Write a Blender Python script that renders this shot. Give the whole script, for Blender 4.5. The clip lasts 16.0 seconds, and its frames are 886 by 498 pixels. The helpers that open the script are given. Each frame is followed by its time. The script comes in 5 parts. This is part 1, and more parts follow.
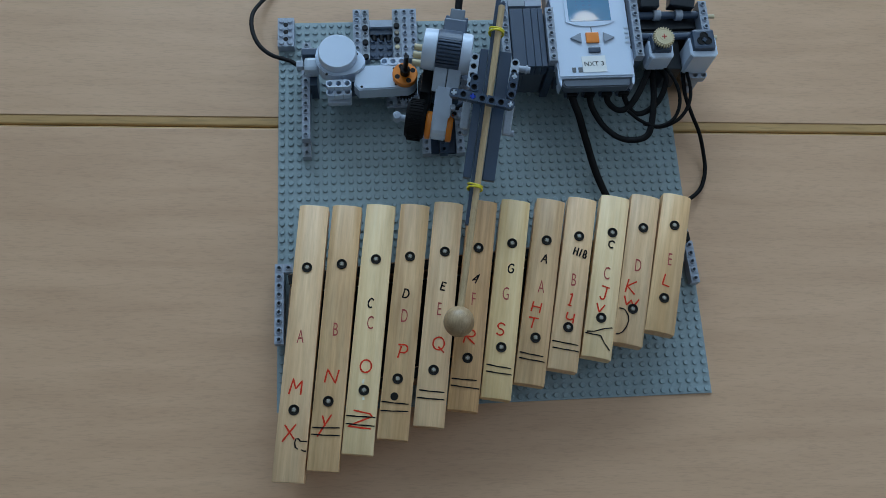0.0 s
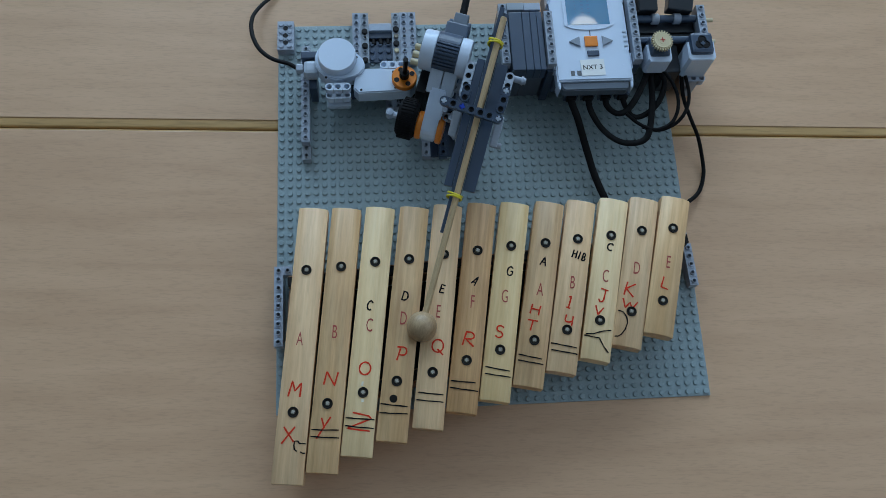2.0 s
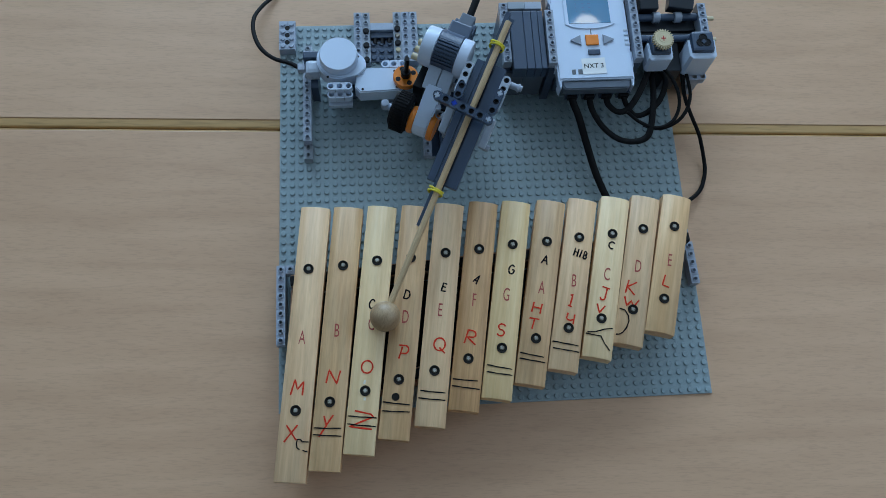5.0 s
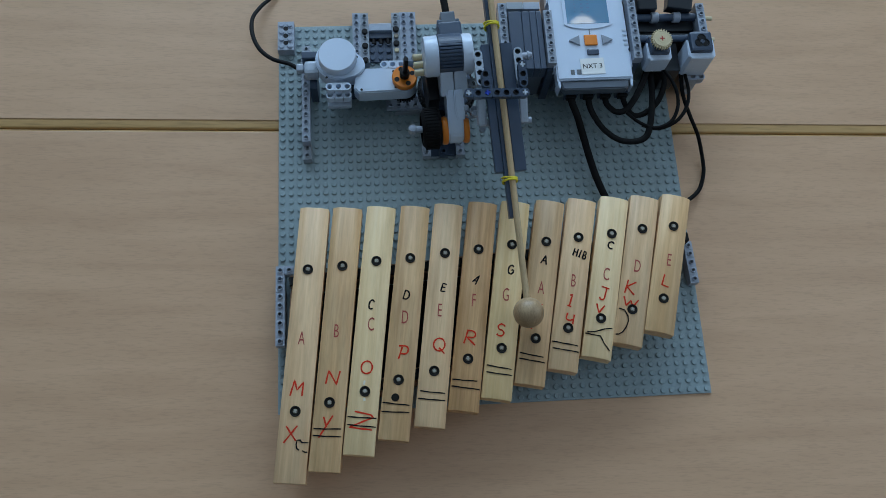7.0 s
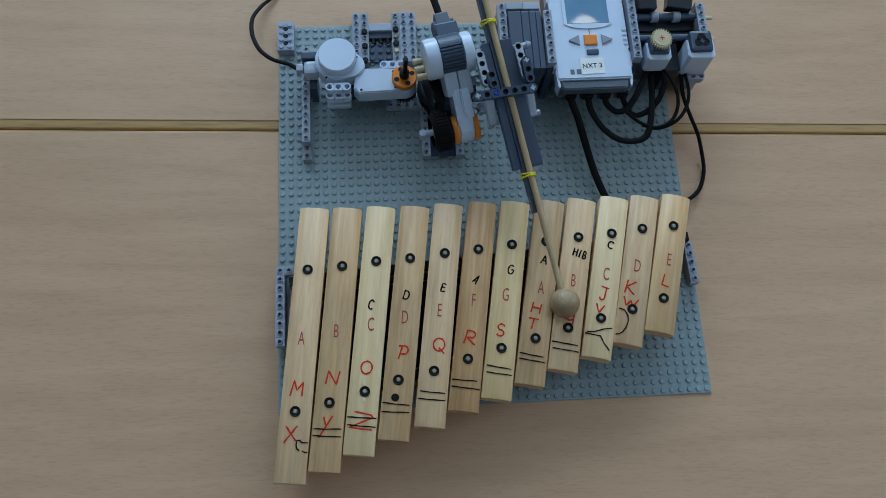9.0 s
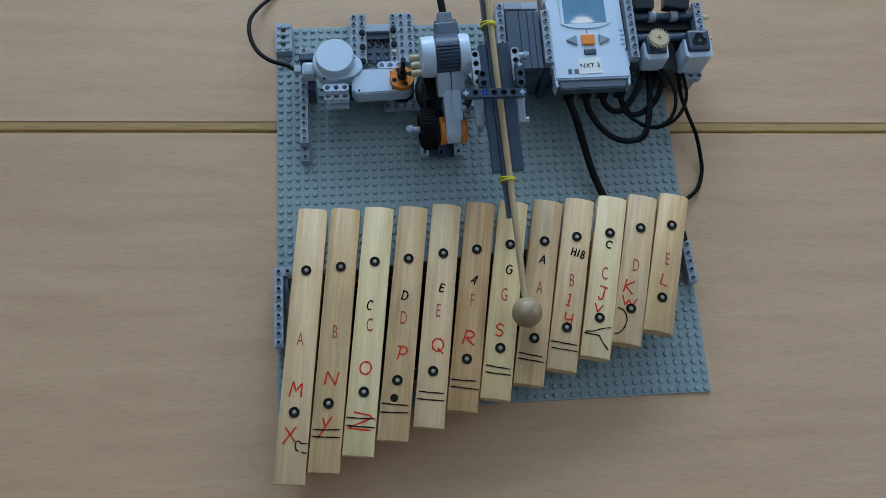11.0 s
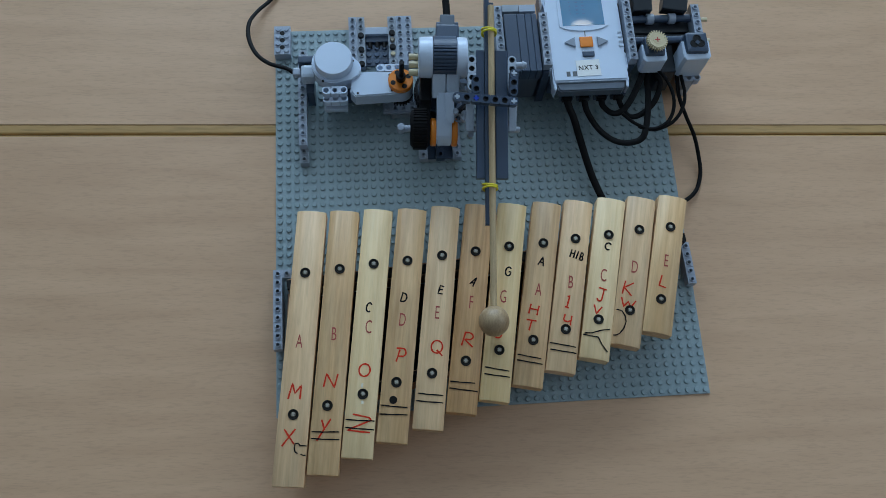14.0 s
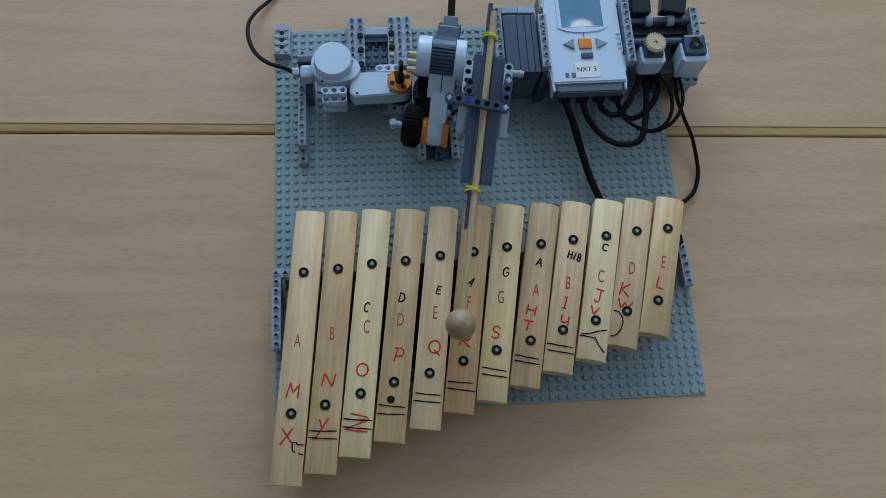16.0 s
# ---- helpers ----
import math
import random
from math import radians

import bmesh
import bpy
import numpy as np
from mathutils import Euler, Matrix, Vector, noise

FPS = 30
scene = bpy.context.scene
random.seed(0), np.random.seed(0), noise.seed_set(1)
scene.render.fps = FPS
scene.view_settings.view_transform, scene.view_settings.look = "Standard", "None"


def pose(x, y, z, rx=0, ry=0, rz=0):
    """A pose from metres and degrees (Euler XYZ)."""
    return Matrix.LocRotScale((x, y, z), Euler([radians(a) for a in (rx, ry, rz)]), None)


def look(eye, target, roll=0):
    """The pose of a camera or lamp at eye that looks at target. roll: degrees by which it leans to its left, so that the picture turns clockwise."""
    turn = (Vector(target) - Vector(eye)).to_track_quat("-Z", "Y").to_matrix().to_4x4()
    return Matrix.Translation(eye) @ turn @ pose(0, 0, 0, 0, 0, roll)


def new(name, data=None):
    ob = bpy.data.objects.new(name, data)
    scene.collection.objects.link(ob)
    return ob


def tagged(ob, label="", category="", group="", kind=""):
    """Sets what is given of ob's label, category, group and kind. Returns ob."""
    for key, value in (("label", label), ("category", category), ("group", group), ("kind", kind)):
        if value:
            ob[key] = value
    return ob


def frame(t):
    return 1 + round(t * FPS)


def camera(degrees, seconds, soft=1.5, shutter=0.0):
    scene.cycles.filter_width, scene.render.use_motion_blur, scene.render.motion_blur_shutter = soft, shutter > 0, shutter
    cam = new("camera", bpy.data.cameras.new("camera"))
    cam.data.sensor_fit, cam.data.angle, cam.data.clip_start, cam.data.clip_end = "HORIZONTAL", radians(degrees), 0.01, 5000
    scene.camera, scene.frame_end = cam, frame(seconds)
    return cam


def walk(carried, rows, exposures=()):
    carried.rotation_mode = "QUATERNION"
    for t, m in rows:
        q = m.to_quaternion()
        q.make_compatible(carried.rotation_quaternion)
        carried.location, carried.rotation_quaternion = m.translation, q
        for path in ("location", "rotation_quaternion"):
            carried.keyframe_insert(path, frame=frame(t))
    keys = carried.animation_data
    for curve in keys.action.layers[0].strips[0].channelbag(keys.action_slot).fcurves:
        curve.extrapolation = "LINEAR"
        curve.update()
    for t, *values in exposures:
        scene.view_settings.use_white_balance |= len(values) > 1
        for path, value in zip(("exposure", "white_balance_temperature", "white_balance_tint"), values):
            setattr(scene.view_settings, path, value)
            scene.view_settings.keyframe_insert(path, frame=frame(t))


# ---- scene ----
cam = camera(55.3, 16.0, 0.85, 0.5)
# the picture cools and brightens a little around 4 s
EXPOSURES = [(0.0, 0.0, 6500, 10), (2.0, 0.03, 6480, 10), (3.0, 0.10, 6350, 10), (3.5, 0.17, 6150, 10), (4.2, 0.20, 6050, 10), (5.5, 0.08, 6350, 10), (6.5, -0.02, 6500, 10),
             (7.5, -0.04, 6500, 10), (9.0, 0.04, 6500, 10), (11.5, 0.09, 6500, 10), (12.5, 0.09, 6500, 10), (14.0, 0.03, 6520, 10), (16.0, -0.02, 6550, 10)]
PATH = [
    (0, (0.098, -0.09, 0.745), (0.234, 0.506, -1.159), 10.3),
    (0.5, (0.098, -0.091, 0.746), (0.236, 0.507, -1.158), 10.4),
    (1, (0.096, -0.093, 0.746), (0.238, 0.513, -1.155), 10.7),
    (1.5, (0.098, -0.092, 0.746), (0.235, 0.512, -1.155), 10.2),
    (2, (0.098, -0.092, 0.746), (0.236, 0.514, -1.155), 10.3),
    (2.5, (0.097, -0.092, 0.745), (0.237, 0.512, -1.156), 10.5),
    (3, (0.098, -0.091, 0.747), (0.233, 0.511, -1.155), 10.0),
    (3.5, (0.097, -0.093, 0.746), (0.234, 0.513, -1.155), 10.2),
    (4, (0.099, -0.093, 0.748), (0.231, 0.513, -1.154), 9.7),
    (6.5, (0.099, -0.094, 0.747), (0.23, 0.511, -1.155), 9.5),
    (7, (0.097, -0.094, 0.747), (0.235, 0.514, -1.154), 10.0),
    (7.5, (0.099, -0.093, 0.747), (0.231, 0.515, -1.153), 9.6),
    (8, (0.1, -0.095, 0.746), (0.227, 0.517, -1.154), 9.0),
    (8.5, (0.098, -0.094, 0.747), (0.23, 0.514, -1.154), 9.5),
    (9, (0.099, -0.094, 0.747), (0.232, 0.514, -1.154), 9.5),
    (11.5, (0.1, -0.096, 0.747), (0.234, 0.518, -1.152), 9.2),
    (12, (0.099, -0.098, 0.748), (0.233, 0.52, -1.15), 9.2),
    (12.5, (0.101, -0.096, 0.748), (0.231, 0.518, -1.151), 8.8),
    (13, (0.1, -0.096, 0.749), (0.235, 0.518, -1.15), 9.3),
    (13.5, (0.102, -0.096, 0.748), (0.233, 0.522, -1.15), 8.9),
    (14, (0.101, -0.097, 0.747), (0.235, 0.523, -1.149), 9.0),
    (14.5, (0.101, -0.097, 0.747), (0.236, 0.522, -1.15), 9.2),
    (15, (0.101, -0.098, 0.748), (0.235, 0.524, -1.148), 9.1),
    (15.5, (0.1, -0.096, 0.749), (0.237, 0.521, -1.149), 9.6),
    (16, (0.101, -0.096, 0.75), (0.239, 0.52, -1.148), 9.7),
]
walk(cam, [(t, look(eye, target, roll)) for t, eye, target, roll in PATH],
     exposures=EXPOSURES)

# ---- light: daylight through the windows of one wall ----
world = bpy.data.worlds.new("sky")
scene.world = world
world.use_nodes = True
sky = world.node_tree.nodes.new("ShaderNodeTexSky")
sky.sky_type, sky.sun_disc, sky.sun_elevation, sky.sun_rotation = "NISHITA", False, radians(35), radians(200)
world.node_tree.links.new(sky.outputs[0], world.node_tree.nodes["Background"].inputs[0])
world.node_tree.nodes["Background"].inputs[1].default_value = 0.06
scene.view_settings.exposure = 0.0


def window_light(name, x, y, z, w, h, power, target, color=(0.545, 0.765, 1.0)):
    data = bpy.data.lights.new(name, "AREA")
    data.shape, data.size, data.size_y, data.energy, data.color = "RECTANGLE", w, h, power, color
    ob = new(name, data)
    ob.matrix_world = look((x, y, z), target)


window_light("window_light", -0.75, 3.86, 2.0, 1.7, 1.9, 89, (-0.75, 0, 2.0))
window_light("window_light", 1.25, 3.86, 2.0, 1.7, 1.9, 74, (1.25, 0, 2.0))
window_light("window_light", 2.76, 0.3, 2.0, 1.7, 1.9, 18, (0, 0.3, 2.0), (0.68, 0.83, 1.0))


# ---- materials ----
def material(name, color, rough=0.4, vary=0.08, scale=60.0, bump=0.05, metal=0.0, per_object=0.0, spec=0.5, coat=0.0):
    m = bpy.data.materials.new(name)
    m.use_nodes = True
    n, l = m.node_tree.nodes, m.node_tree.links
    b = n["Principled BSDF"]
    b.inputs["Metallic"].default_value = metal
    b.inputs["Specular IOR Level"].default_value = spec
    b.inputs["Coat Weight"].default_value = coat
    co = n.new("ShaderNodeTexCoord")
    big, fine = n.new("ShaderNodeTexNoise"), n.new("ShaderNodeTexNoise")
    big.inputs["Scale"].default_value, fine.inputs["Scale"].default_value = scale, scale * 14
    big.inputs["Detail"].default_value = 4
    for t in (big, fine):
        l.new(co.outputs["Object"], t.inputs["Vector"])
    mix = n.new("ShaderNodeMix")
    mix.data_type = "RGBA"
    mix.inputs["A"].default_value = (*[c * (1 - vary) for c in color], 1)
    mix.inputs["B"].default_value = (*[min(1, c * (1 + vary)) for c in color], 1)
    l.new(big.outputs["Fac"], mix.inputs["Factor"])
    out = mix.outputs["Result"]
    if per_object:
        info, hsv, mr = n.new("ShaderNodeObjectInfo"), n.new("ShaderNodeHueSaturation"), n.new("ShaderNodeMapRange")
        mr.inputs["To Min"].default_value, mr.inputs["To Max"].default_value = 1 - per_object, 1 + per_object
        l.new(info.outputs["Random"], mr.inputs["Value"])
        l.new(mr.outputs["Result"], hsv.inputs["Value"])
        l.new(out, hsv.inputs["Color"])
        out = hsv.outputs["Color"]
    l.new(out, b.inputs["Base Color"])
    r = n.new("ShaderNodeMapRange")
    r.inputs["To Min"].default_value, r.inputs["To Max"].default_value = rough * 0.85, min(1, rough * 1.2)
    l.new(fine.outputs["Fac"], r.inputs["Value"])
    l.new(r.outputs["Result"], b.inputs["Roughness"])
    if bump:
        bp = n.new("ShaderNodeBump")
        bp.inputs["Strength"].default_value, bp.inputs["Distance"].default_value = bump, 0.001
        l.new(fine.outputs["Fac"], bp.inputs["Height"])
        l.new(bp.outputs["Normal"], b.inputs["Normal"])
    return m


def wood(name, light, dark, stretch, rings, rough=0.45, per_object=0.0, fleck=0.25, coat=0.0, pores=None, stain=0.0):
    """Wood with long grain; stretch: the scale along x, y, z of the grain's noise."""
    m = material(name, light, rough, 0, 30, 0.0, coat=coat)
    n, l = m.node_tree.nodes, m.node_tree.links
    b = n["Principled BSDF"]
    co, mp = n.new("ShaderNodeTexCoord"), n.new("ShaderNodeMapping")
    mp.inputs["Scale"].default_value = stretch
    l.new(co.outputs["Object"], mp.inputs["Vector"])
    info, shift = n.new("ShaderNodeObjectInfo"), n.new("ShaderNodeVectorMath")
    shift.operation = "MULTIPLY_ADD"
    shift.inputs[1].default_value, vec = (7, 7, 7), n.new("ShaderNodeCombineXYZ")
    for k in range(3):
        l.new(info.outputs["Random"], vec.inputs[k])
    l.new(vec.outputs[0], shift.inputs[0])
    l.new(mp.outputs[0], shift.inputs[2])
    broad, grain, pore = [n.new("ShaderNodeTexNoise") for _ in range(3)]
    for t, sc, de, di in ((broad, rings, 3, 1.4), (grain, rings * 7, 5, 0.4), (pore, rings * 30, 2, 0.1)):
        t.inputs["Scale"].default_value, t.inputs["Detail"].default_value, t.inputs["Distortion"].default_value = sc, de, di
        l.new(shift.outputs[0], t.inputs["Vector"])
    if pores:
        mp2 = n.new("ShaderNodeMapping")
        mp2.inputs["Scale"].default_value = pores
        l.new(co.outputs["Object"], mp2.inputs["Vector"])
        l.new(mp2.outputs[0], pore.inputs["Vector"])
        pore.inputs["Scale"].default_value = 1.0
    add = n.new("ShaderNodeMath")
    add.operation = "MULTIPLY_ADD"
    add.inputs[1].default_value = 0.55
    l.new(grain.outputs["Fac"], add.inputs[0])
    half = n.new("ShaderNodeMath")
    half.operation = "MULTIPLY"
    half.inputs[1].default_value = 0.5
    l.new(broad.outputs["Fac"], half.inputs[0])
    l.new(half.outputs[0], add.inputs[2])
    ramp = n.new("ShaderNodeValToRGB")
    ramp.color_ramp.elements[0].position, ramp.color_ramp.elements[1].position = 0.38, 0.68
    ramp.color_ramp.elements[0].color, ramp.color_ramp.elements[1].color = (*dark, 1), (*light, 1)
    l.new(add.outputs[0], ramp.inputs["Fac"])
    pr = n.new("ShaderNodeMapRange")
    pr.inputs["From Min"].default_value, pr.inputs["From Max"].default_value = 0.3, 0.5
    pr.inputs["To Min"].default_value, pr.inputs["To Max"].default_value = 1 - fleck, 1
    l.new(pore.outputs["Fac"], pr.inputs["Value"])
    mul = n.new("ShaderNodeMix")
    mul.data_type, mul.blend_type = "RGBA", "MULTIPLY"
    mul.inputs["Factor"].default_value = 1
    l.new(ramp.outputs["Color"], mul.inputs["A"])
    l.new(pr.outputs["Result"], mul.inputs["B"])
    out = mul.outputs["Result"]
    if stain:
        blot, sr, sm = n.new("ShaderNodeTexNoise"), n.new("ShaderNodeMapRange"), n.new("ShaderNodeMix")
        blot.inputs["Scale"].default_value, blot.inputs["Detail"].default_value = 70.0, 5
        mp3, at = n.new("ShaderNodeMapping"), n.new("ShaderNodeVectorMath")
        mp3.inputs["Scale"].default_value = (1.0, 0.16, 1.0)
        l.new(co.outputs["Object"], mp3.inputs["Vector"])
        l.new(vec.outputs[0], at.inputs[0])
        l.new(mp3.outputs[0], at.inputs[1])
        l.new(at.outputs[0], blot.inputs["Vector"])
        sr.inputs["From Min"].default_value, sr.inputs["From Max"].default_value = 0.35, 0.55
        sr.inputs["To Min"].default_value, sr.inputs["To Max"].default_value = 1 - stain, 1
        l.new(blot.outputs["Fac"], sr.inputs["Value"])
        sm.data_type, sm.blend_type = "RGBA", "MULTIPLY"
        sm.inputs["Factor"].default_value = 1
        l.new(out, sm.inputs["A"])
        l.new(sr.outputs["Result"], sm.inputs["B"])
        out = sm.outputs["Result"]
    if per_object:
        hsv, mr, ms = n.new("ShaderNodeHueSaturation"), n.new("ShaderNodeMapRange"), n.new("ShaderNodeMapRange")
        mr.inputs["To Min"].default_value, mr.inputs["To Max"].default_value = 1 - per_object, 1 + per_object * 0.6
        ms.inputs["To Min"].default_value, ms.inputs["To Max"].default_value = 1.05, 0.95
        l.new(info.outputs["Random"], mr.inputs["Value"])
        l.new(info.outputs["Random"], ms.inputs["Value"])
        l.new(mr.outputs["Result"], hsv.inputs["Value"])
        l.new(ms.outputs["Result"], hsv.inputs["Saturation"])
        l.new(out, hsv.inputs["Color"])
        out = hsv.outputs["Color"]
    l.new(out, b.inputs["Base Color"])
    bp = n.new("ShaderNodeBump")
    bp.inputs["Strength"].default_value, bp.inputs["Distance"].default_value = 0.12, 0.0006
    l.new(grain.outputs["Fac"], bp.inputs["Height"])
    l.new(bp.outputs["Normal"], b.inputs["Normal"])
    return m


BEECH = wood("beech_veneer", (0.650, 0.402, 0.240), (0.562, 0.338, 0.196), (0.13, 1.0, 1.0), 9.0, 0.42, 0.0, 0.10, pores=(110.0, 850.0, 850.0))
LIPPING = wood("beech_lipping", (0.56, 0.34, 0.13), (0.43, 0.245, 0.085), (0.1, 1, 1), 12.0, 0.5)
PALEPINE = wood("pale_pine_bar", (0.95, 0.70, 0.385), (0.82, 0.55, 0.265), (1.0, 0.05, 1.0), 42.0, 0.45, 0.04, 0.06, stain=0.10)
BROWNPINE = wood("brown_pine_bar", (0.76, 0.46, 0.225), (0.52, 0.275, 0.115), (1.0, 0.045, 1.0), 50.0, 0.45, 0.04, 0.10, stain=0.16)
TANPINE = wood("tan_pine_bar", (0.83, 0.55, 0.29), (0.62, 0.36, 0.165), (1.0, 0.05, 1.0), 42.0, 0.45, 0.05, 0.09, stain=0.20)
PINE = wood("pine_bar", (0.90, 0.605, 0.325), (0.72, 0.43, 0.205), (1.0, 0.05, 1.0), 45.0, 0.45, 0.05, 0.08, stain=0.15)
BALLWOOD = wood("mallet_head_wood", (0.50, 0.35, 0.20), (0.33, 0.21, 0.11), (1.0, 0.25, 1.0), 75.0, 0.4)
STICKWOOD = wood("stick_wood", (0.66, 0.48, 0.27), (0.52, 0.36, 0.19), (1.0, 0.04, 1.0), 160.0, 0.45)
RAILWOOD = wood("rail_wood", (0.36, 0.20, 0.11), (0.24, 0.13, 0.07), (0.1, 1, 1), 60.0, 0.6)
PLATE = material("baseplate_grey", (0.285, 0.365, 0.385), 0.28, 0.07, 25, 0.02)
LGREY = material("light_bluish_grey_plastic", (0.36, 0.41, 0.49), 0.28, 0.04, 40, 0.02, per_object=0.05)
OGREY = material("old_grey_plastic", (0.31, 0.35, 0.40), 0.32, 0.05, 40, 0.02, per_object=0.06)
DARKER = material("charcoal_plastic", (0.026, 0.031, 0.038), 0.35, 0.08, 40, 0.02, spec=0.35)
MIDGREY = material("mid_grey_plastic", (0.10, 0.125, 0.16), 0.35, 0.05, 40, 0.02)
DGREY = material("dark_bluish_grey_plastic", (0.043, 0.068, 0.112), 0.33, 0.06, 40, 0.02, per_object=0.06)
WHITE = material("white_plastic", (0.62, 0.72, 0.86), 0.25, 0.03, 30, 0.015)
PALE = material("pale_grey_plastic", (0.47, 0.54, 0.63), 0.28, 0.03, 30, 0.015)
BLACK = material("black_plastic", (0.006, 0.006, 0.007), 0.35, 0.1, 60, 0.02, spec=0.22)
RUBBER = material("black_rubber", (0.006, 0.006, 0.007), 0.70, 0.15, 80, 0.1, spec=0.15)
CABLE = material("cable_sheath", (0.005, 0.005, 0.0055), 0.5, 0.1, 80, 0.03, spec=0.10)
ORANGE = material("orange_plastic", (0.84, 0.24, 0.02), 0.3, 0.04, 40, 0.02)
YELLOW = material("yellow_rubber_band", (0.85, 0.72, 0.03), 0.45, 0.1, 300, 0.1)
TAN = material("tan_plastic", (0.60, 0.50, 0.31), 0.35, 0.05, 60, 0.02)
REDAXLE = material("red_axle_plastic", (0.45, 0.03, 0.02), 0.35, 0.05, 60, 0.02)
BLUE = material("blue_plastic", (0.01, 0.05, 0.45), 0.35, 0.05, 60, 0.02)
# lighter copy of the screw steel, carries the glint of the slots
GLINTSTEEL = material("slot_glint_steel", (0.45, 0.42, 0.36), 0.35, 0.15, 300, 0.1, metal=1.0)
STEEL = material("screw_steel", (0.20, 0.175, 0.14), 0.36, 0.15, 300, 0.1, metal=1.0)
WASHER = material("black_washer", (0.010, 0.008, 0.006), 0.6, 0.2, 300, 0.05, spec=0.15)
REDINK = material("red_marker_ink", (0.66, 0.045, 0.02), 0.8, 0.3, 250, 0.0, spec=0.1)
THININK = material("faded_red_print", (0.40, 0.06, 0.045), 0.5, 0.2, 250, 0.0)
BLACKINK = material("black_marker_ink", (0.010, 0.009, 0.009), 0.85, 0.2, 250, 0.0, spec=0.1)
GREYINK = material("dark_grey_print", (0.12, 0.13, 0.14), 0.5, 0.1, 250, 0.0)
SMUDGE = material("paint_smudge", (0.80, 0.74, 0.60), 0.7, 0.2, 900, 0.0, spec=0.1)
PAPER = material("white_paper_label", (0.82, 0.82, 0.80), 0.6, 0.02, 200, 0.02)
BUTTON = material("button_grey", (0.26, 0.30, 0.36), 0.35, 0.03, 40, 0.02)
LCDINK = material("display_ink", (0.03, 0.12, 0.24), 0.3, 0.05, 60, 0.0)
FELT = material("black_felt", (0.010, 0.009, 0.009), 0.95, 0.2, 300, 0.2)
# base colour holds the blue of the sky mirrored in the display
LCD = material("lcd_screen", (0.06, 0.21, 0.36), 0.03, 0.05, 60, 0.0, coat=1.0)
# grey of the unseen walls, set low to hold down bounced light
WALLPAINT = material("wall_paint", (0.30, 0.30, 0.295), 0.8, 0.02, 3, 0.05)
LINOLEUM = material("linoleum_floor", (0.15, 0.14, 0.12), 0.5, 0.1, 8, 0.05)
CEILING = material("ceiling_paint", (0.70, 0.70, 0.695), 0.85, 0.02, 3, 0.05)
GLASS = bpy.data.materials.new("window_glass")
GLASS.use_nodes = True
GLASS.node_tree.nodes["Principled BSDF"].inputs["Transmission Weight"].default_value = 1
GLASS.node_tree.nodes["Principled BSDF"].inputs["Roughness"].default_value = 0


# ---- mesh helpers ----
def empty(name, x=0, y=0, z=0, rz=0):
    ob = new(name)
    ob.empty_display_size = 0.02
    ob.matrix_world = pose(x, y, z, 0, 0, rz)
    return ob


def part(name, mesh, mat, parent=None, label="", m=None, smooth=False):
    """Links a bmesh or a mesh as one object under a thing or a part."""
    if isinstance(mesh, bmesh.types.BMesh):
        data = bpy.data.meshes.new(name)
        mesh.normal_update()
        mesh.to_mesh(data)
        mesh.free()
    else:
        data = mesh
    if not data.materials:
        data.materials.append(mat)
    if smooth:
        data.shade_smooth()
        data.set_sharp_from_angle(angle=radians(40))
    ob = new(name, data)
    if parent:
        ob.parent = parent
    if m is not None:
        ob.matrix_basis = m
    return tagged(ob, label)


def box(bm, x0, x1, y0, y1, z0, z1, bevel=0.0, m=None):
    got = bmesh.ops.create_cube(bm, size=1)
    t = Matrix.Translation(((x0 + x1) / 2, (y0 + y1) / 2, (z0 + z1) / 2)) @ Matrix.Diagonal((x1 - x0, y1 - y0, z1 - z0, 1))
    bmesh.ops.transform(bm, matrix=t if m is None else m @ t, verts=got["verts"])
    if bevel:
        edges = {e for v in got["verts"] for e in v.link_edges}
        bmesh.ops.bevel(bm, geom=list(edges), offset=bevel, segments=2, affect="EDGES", profile=0.6)
    return bm


def boxes(*args, bevel=0.0005):
    bm = bmesh.new()
    for a in args:
        box(bm, *a, bevel=bevel)
    return bm


def lathe(bm, profile, m=None, segs=24):
    """Turns the (radius, height) profile round z."""
    m = m or Matrix()
    rings = []
    for r, z in profile:
        if r < 1e-7:
            rings.append([bm.verts.new(m @ Vector((0, 0, z)))])
        else:
            rings.append([bm.verts.new(m @ Vector((r * math.cos(a * math.tau / segs), r * math.sin(a * math.tau / segs), z))) for a in range(segs)])
    for a, b in zip(rings, rings[1:]):
        for k in range(segs):
            j = (k + 1) % segs
            f = [a[k % len(a)], a[j % len(a)], b[j % len(b)], b[k % len(b)]]
            f = list(dict.fromkeys(f))
            if len(f) > 2:
                bm.faces.new(f)
    return bm


def rod(bm, a, b, r, segs=14, chamfer=0.0):
    a, b = Vector(a), Vector(b)
    d = b - a
    c = chamfer
    m = Matrix.Translation(a) @ d.to_track_quat("Z", "Y").to_matrix().to_4x4()
    return lathe(bm, [(0, 0), (r - c, 0), (r, c), (r, d.length - c), (r - c, d.length), (0, d.length)], m, segs)


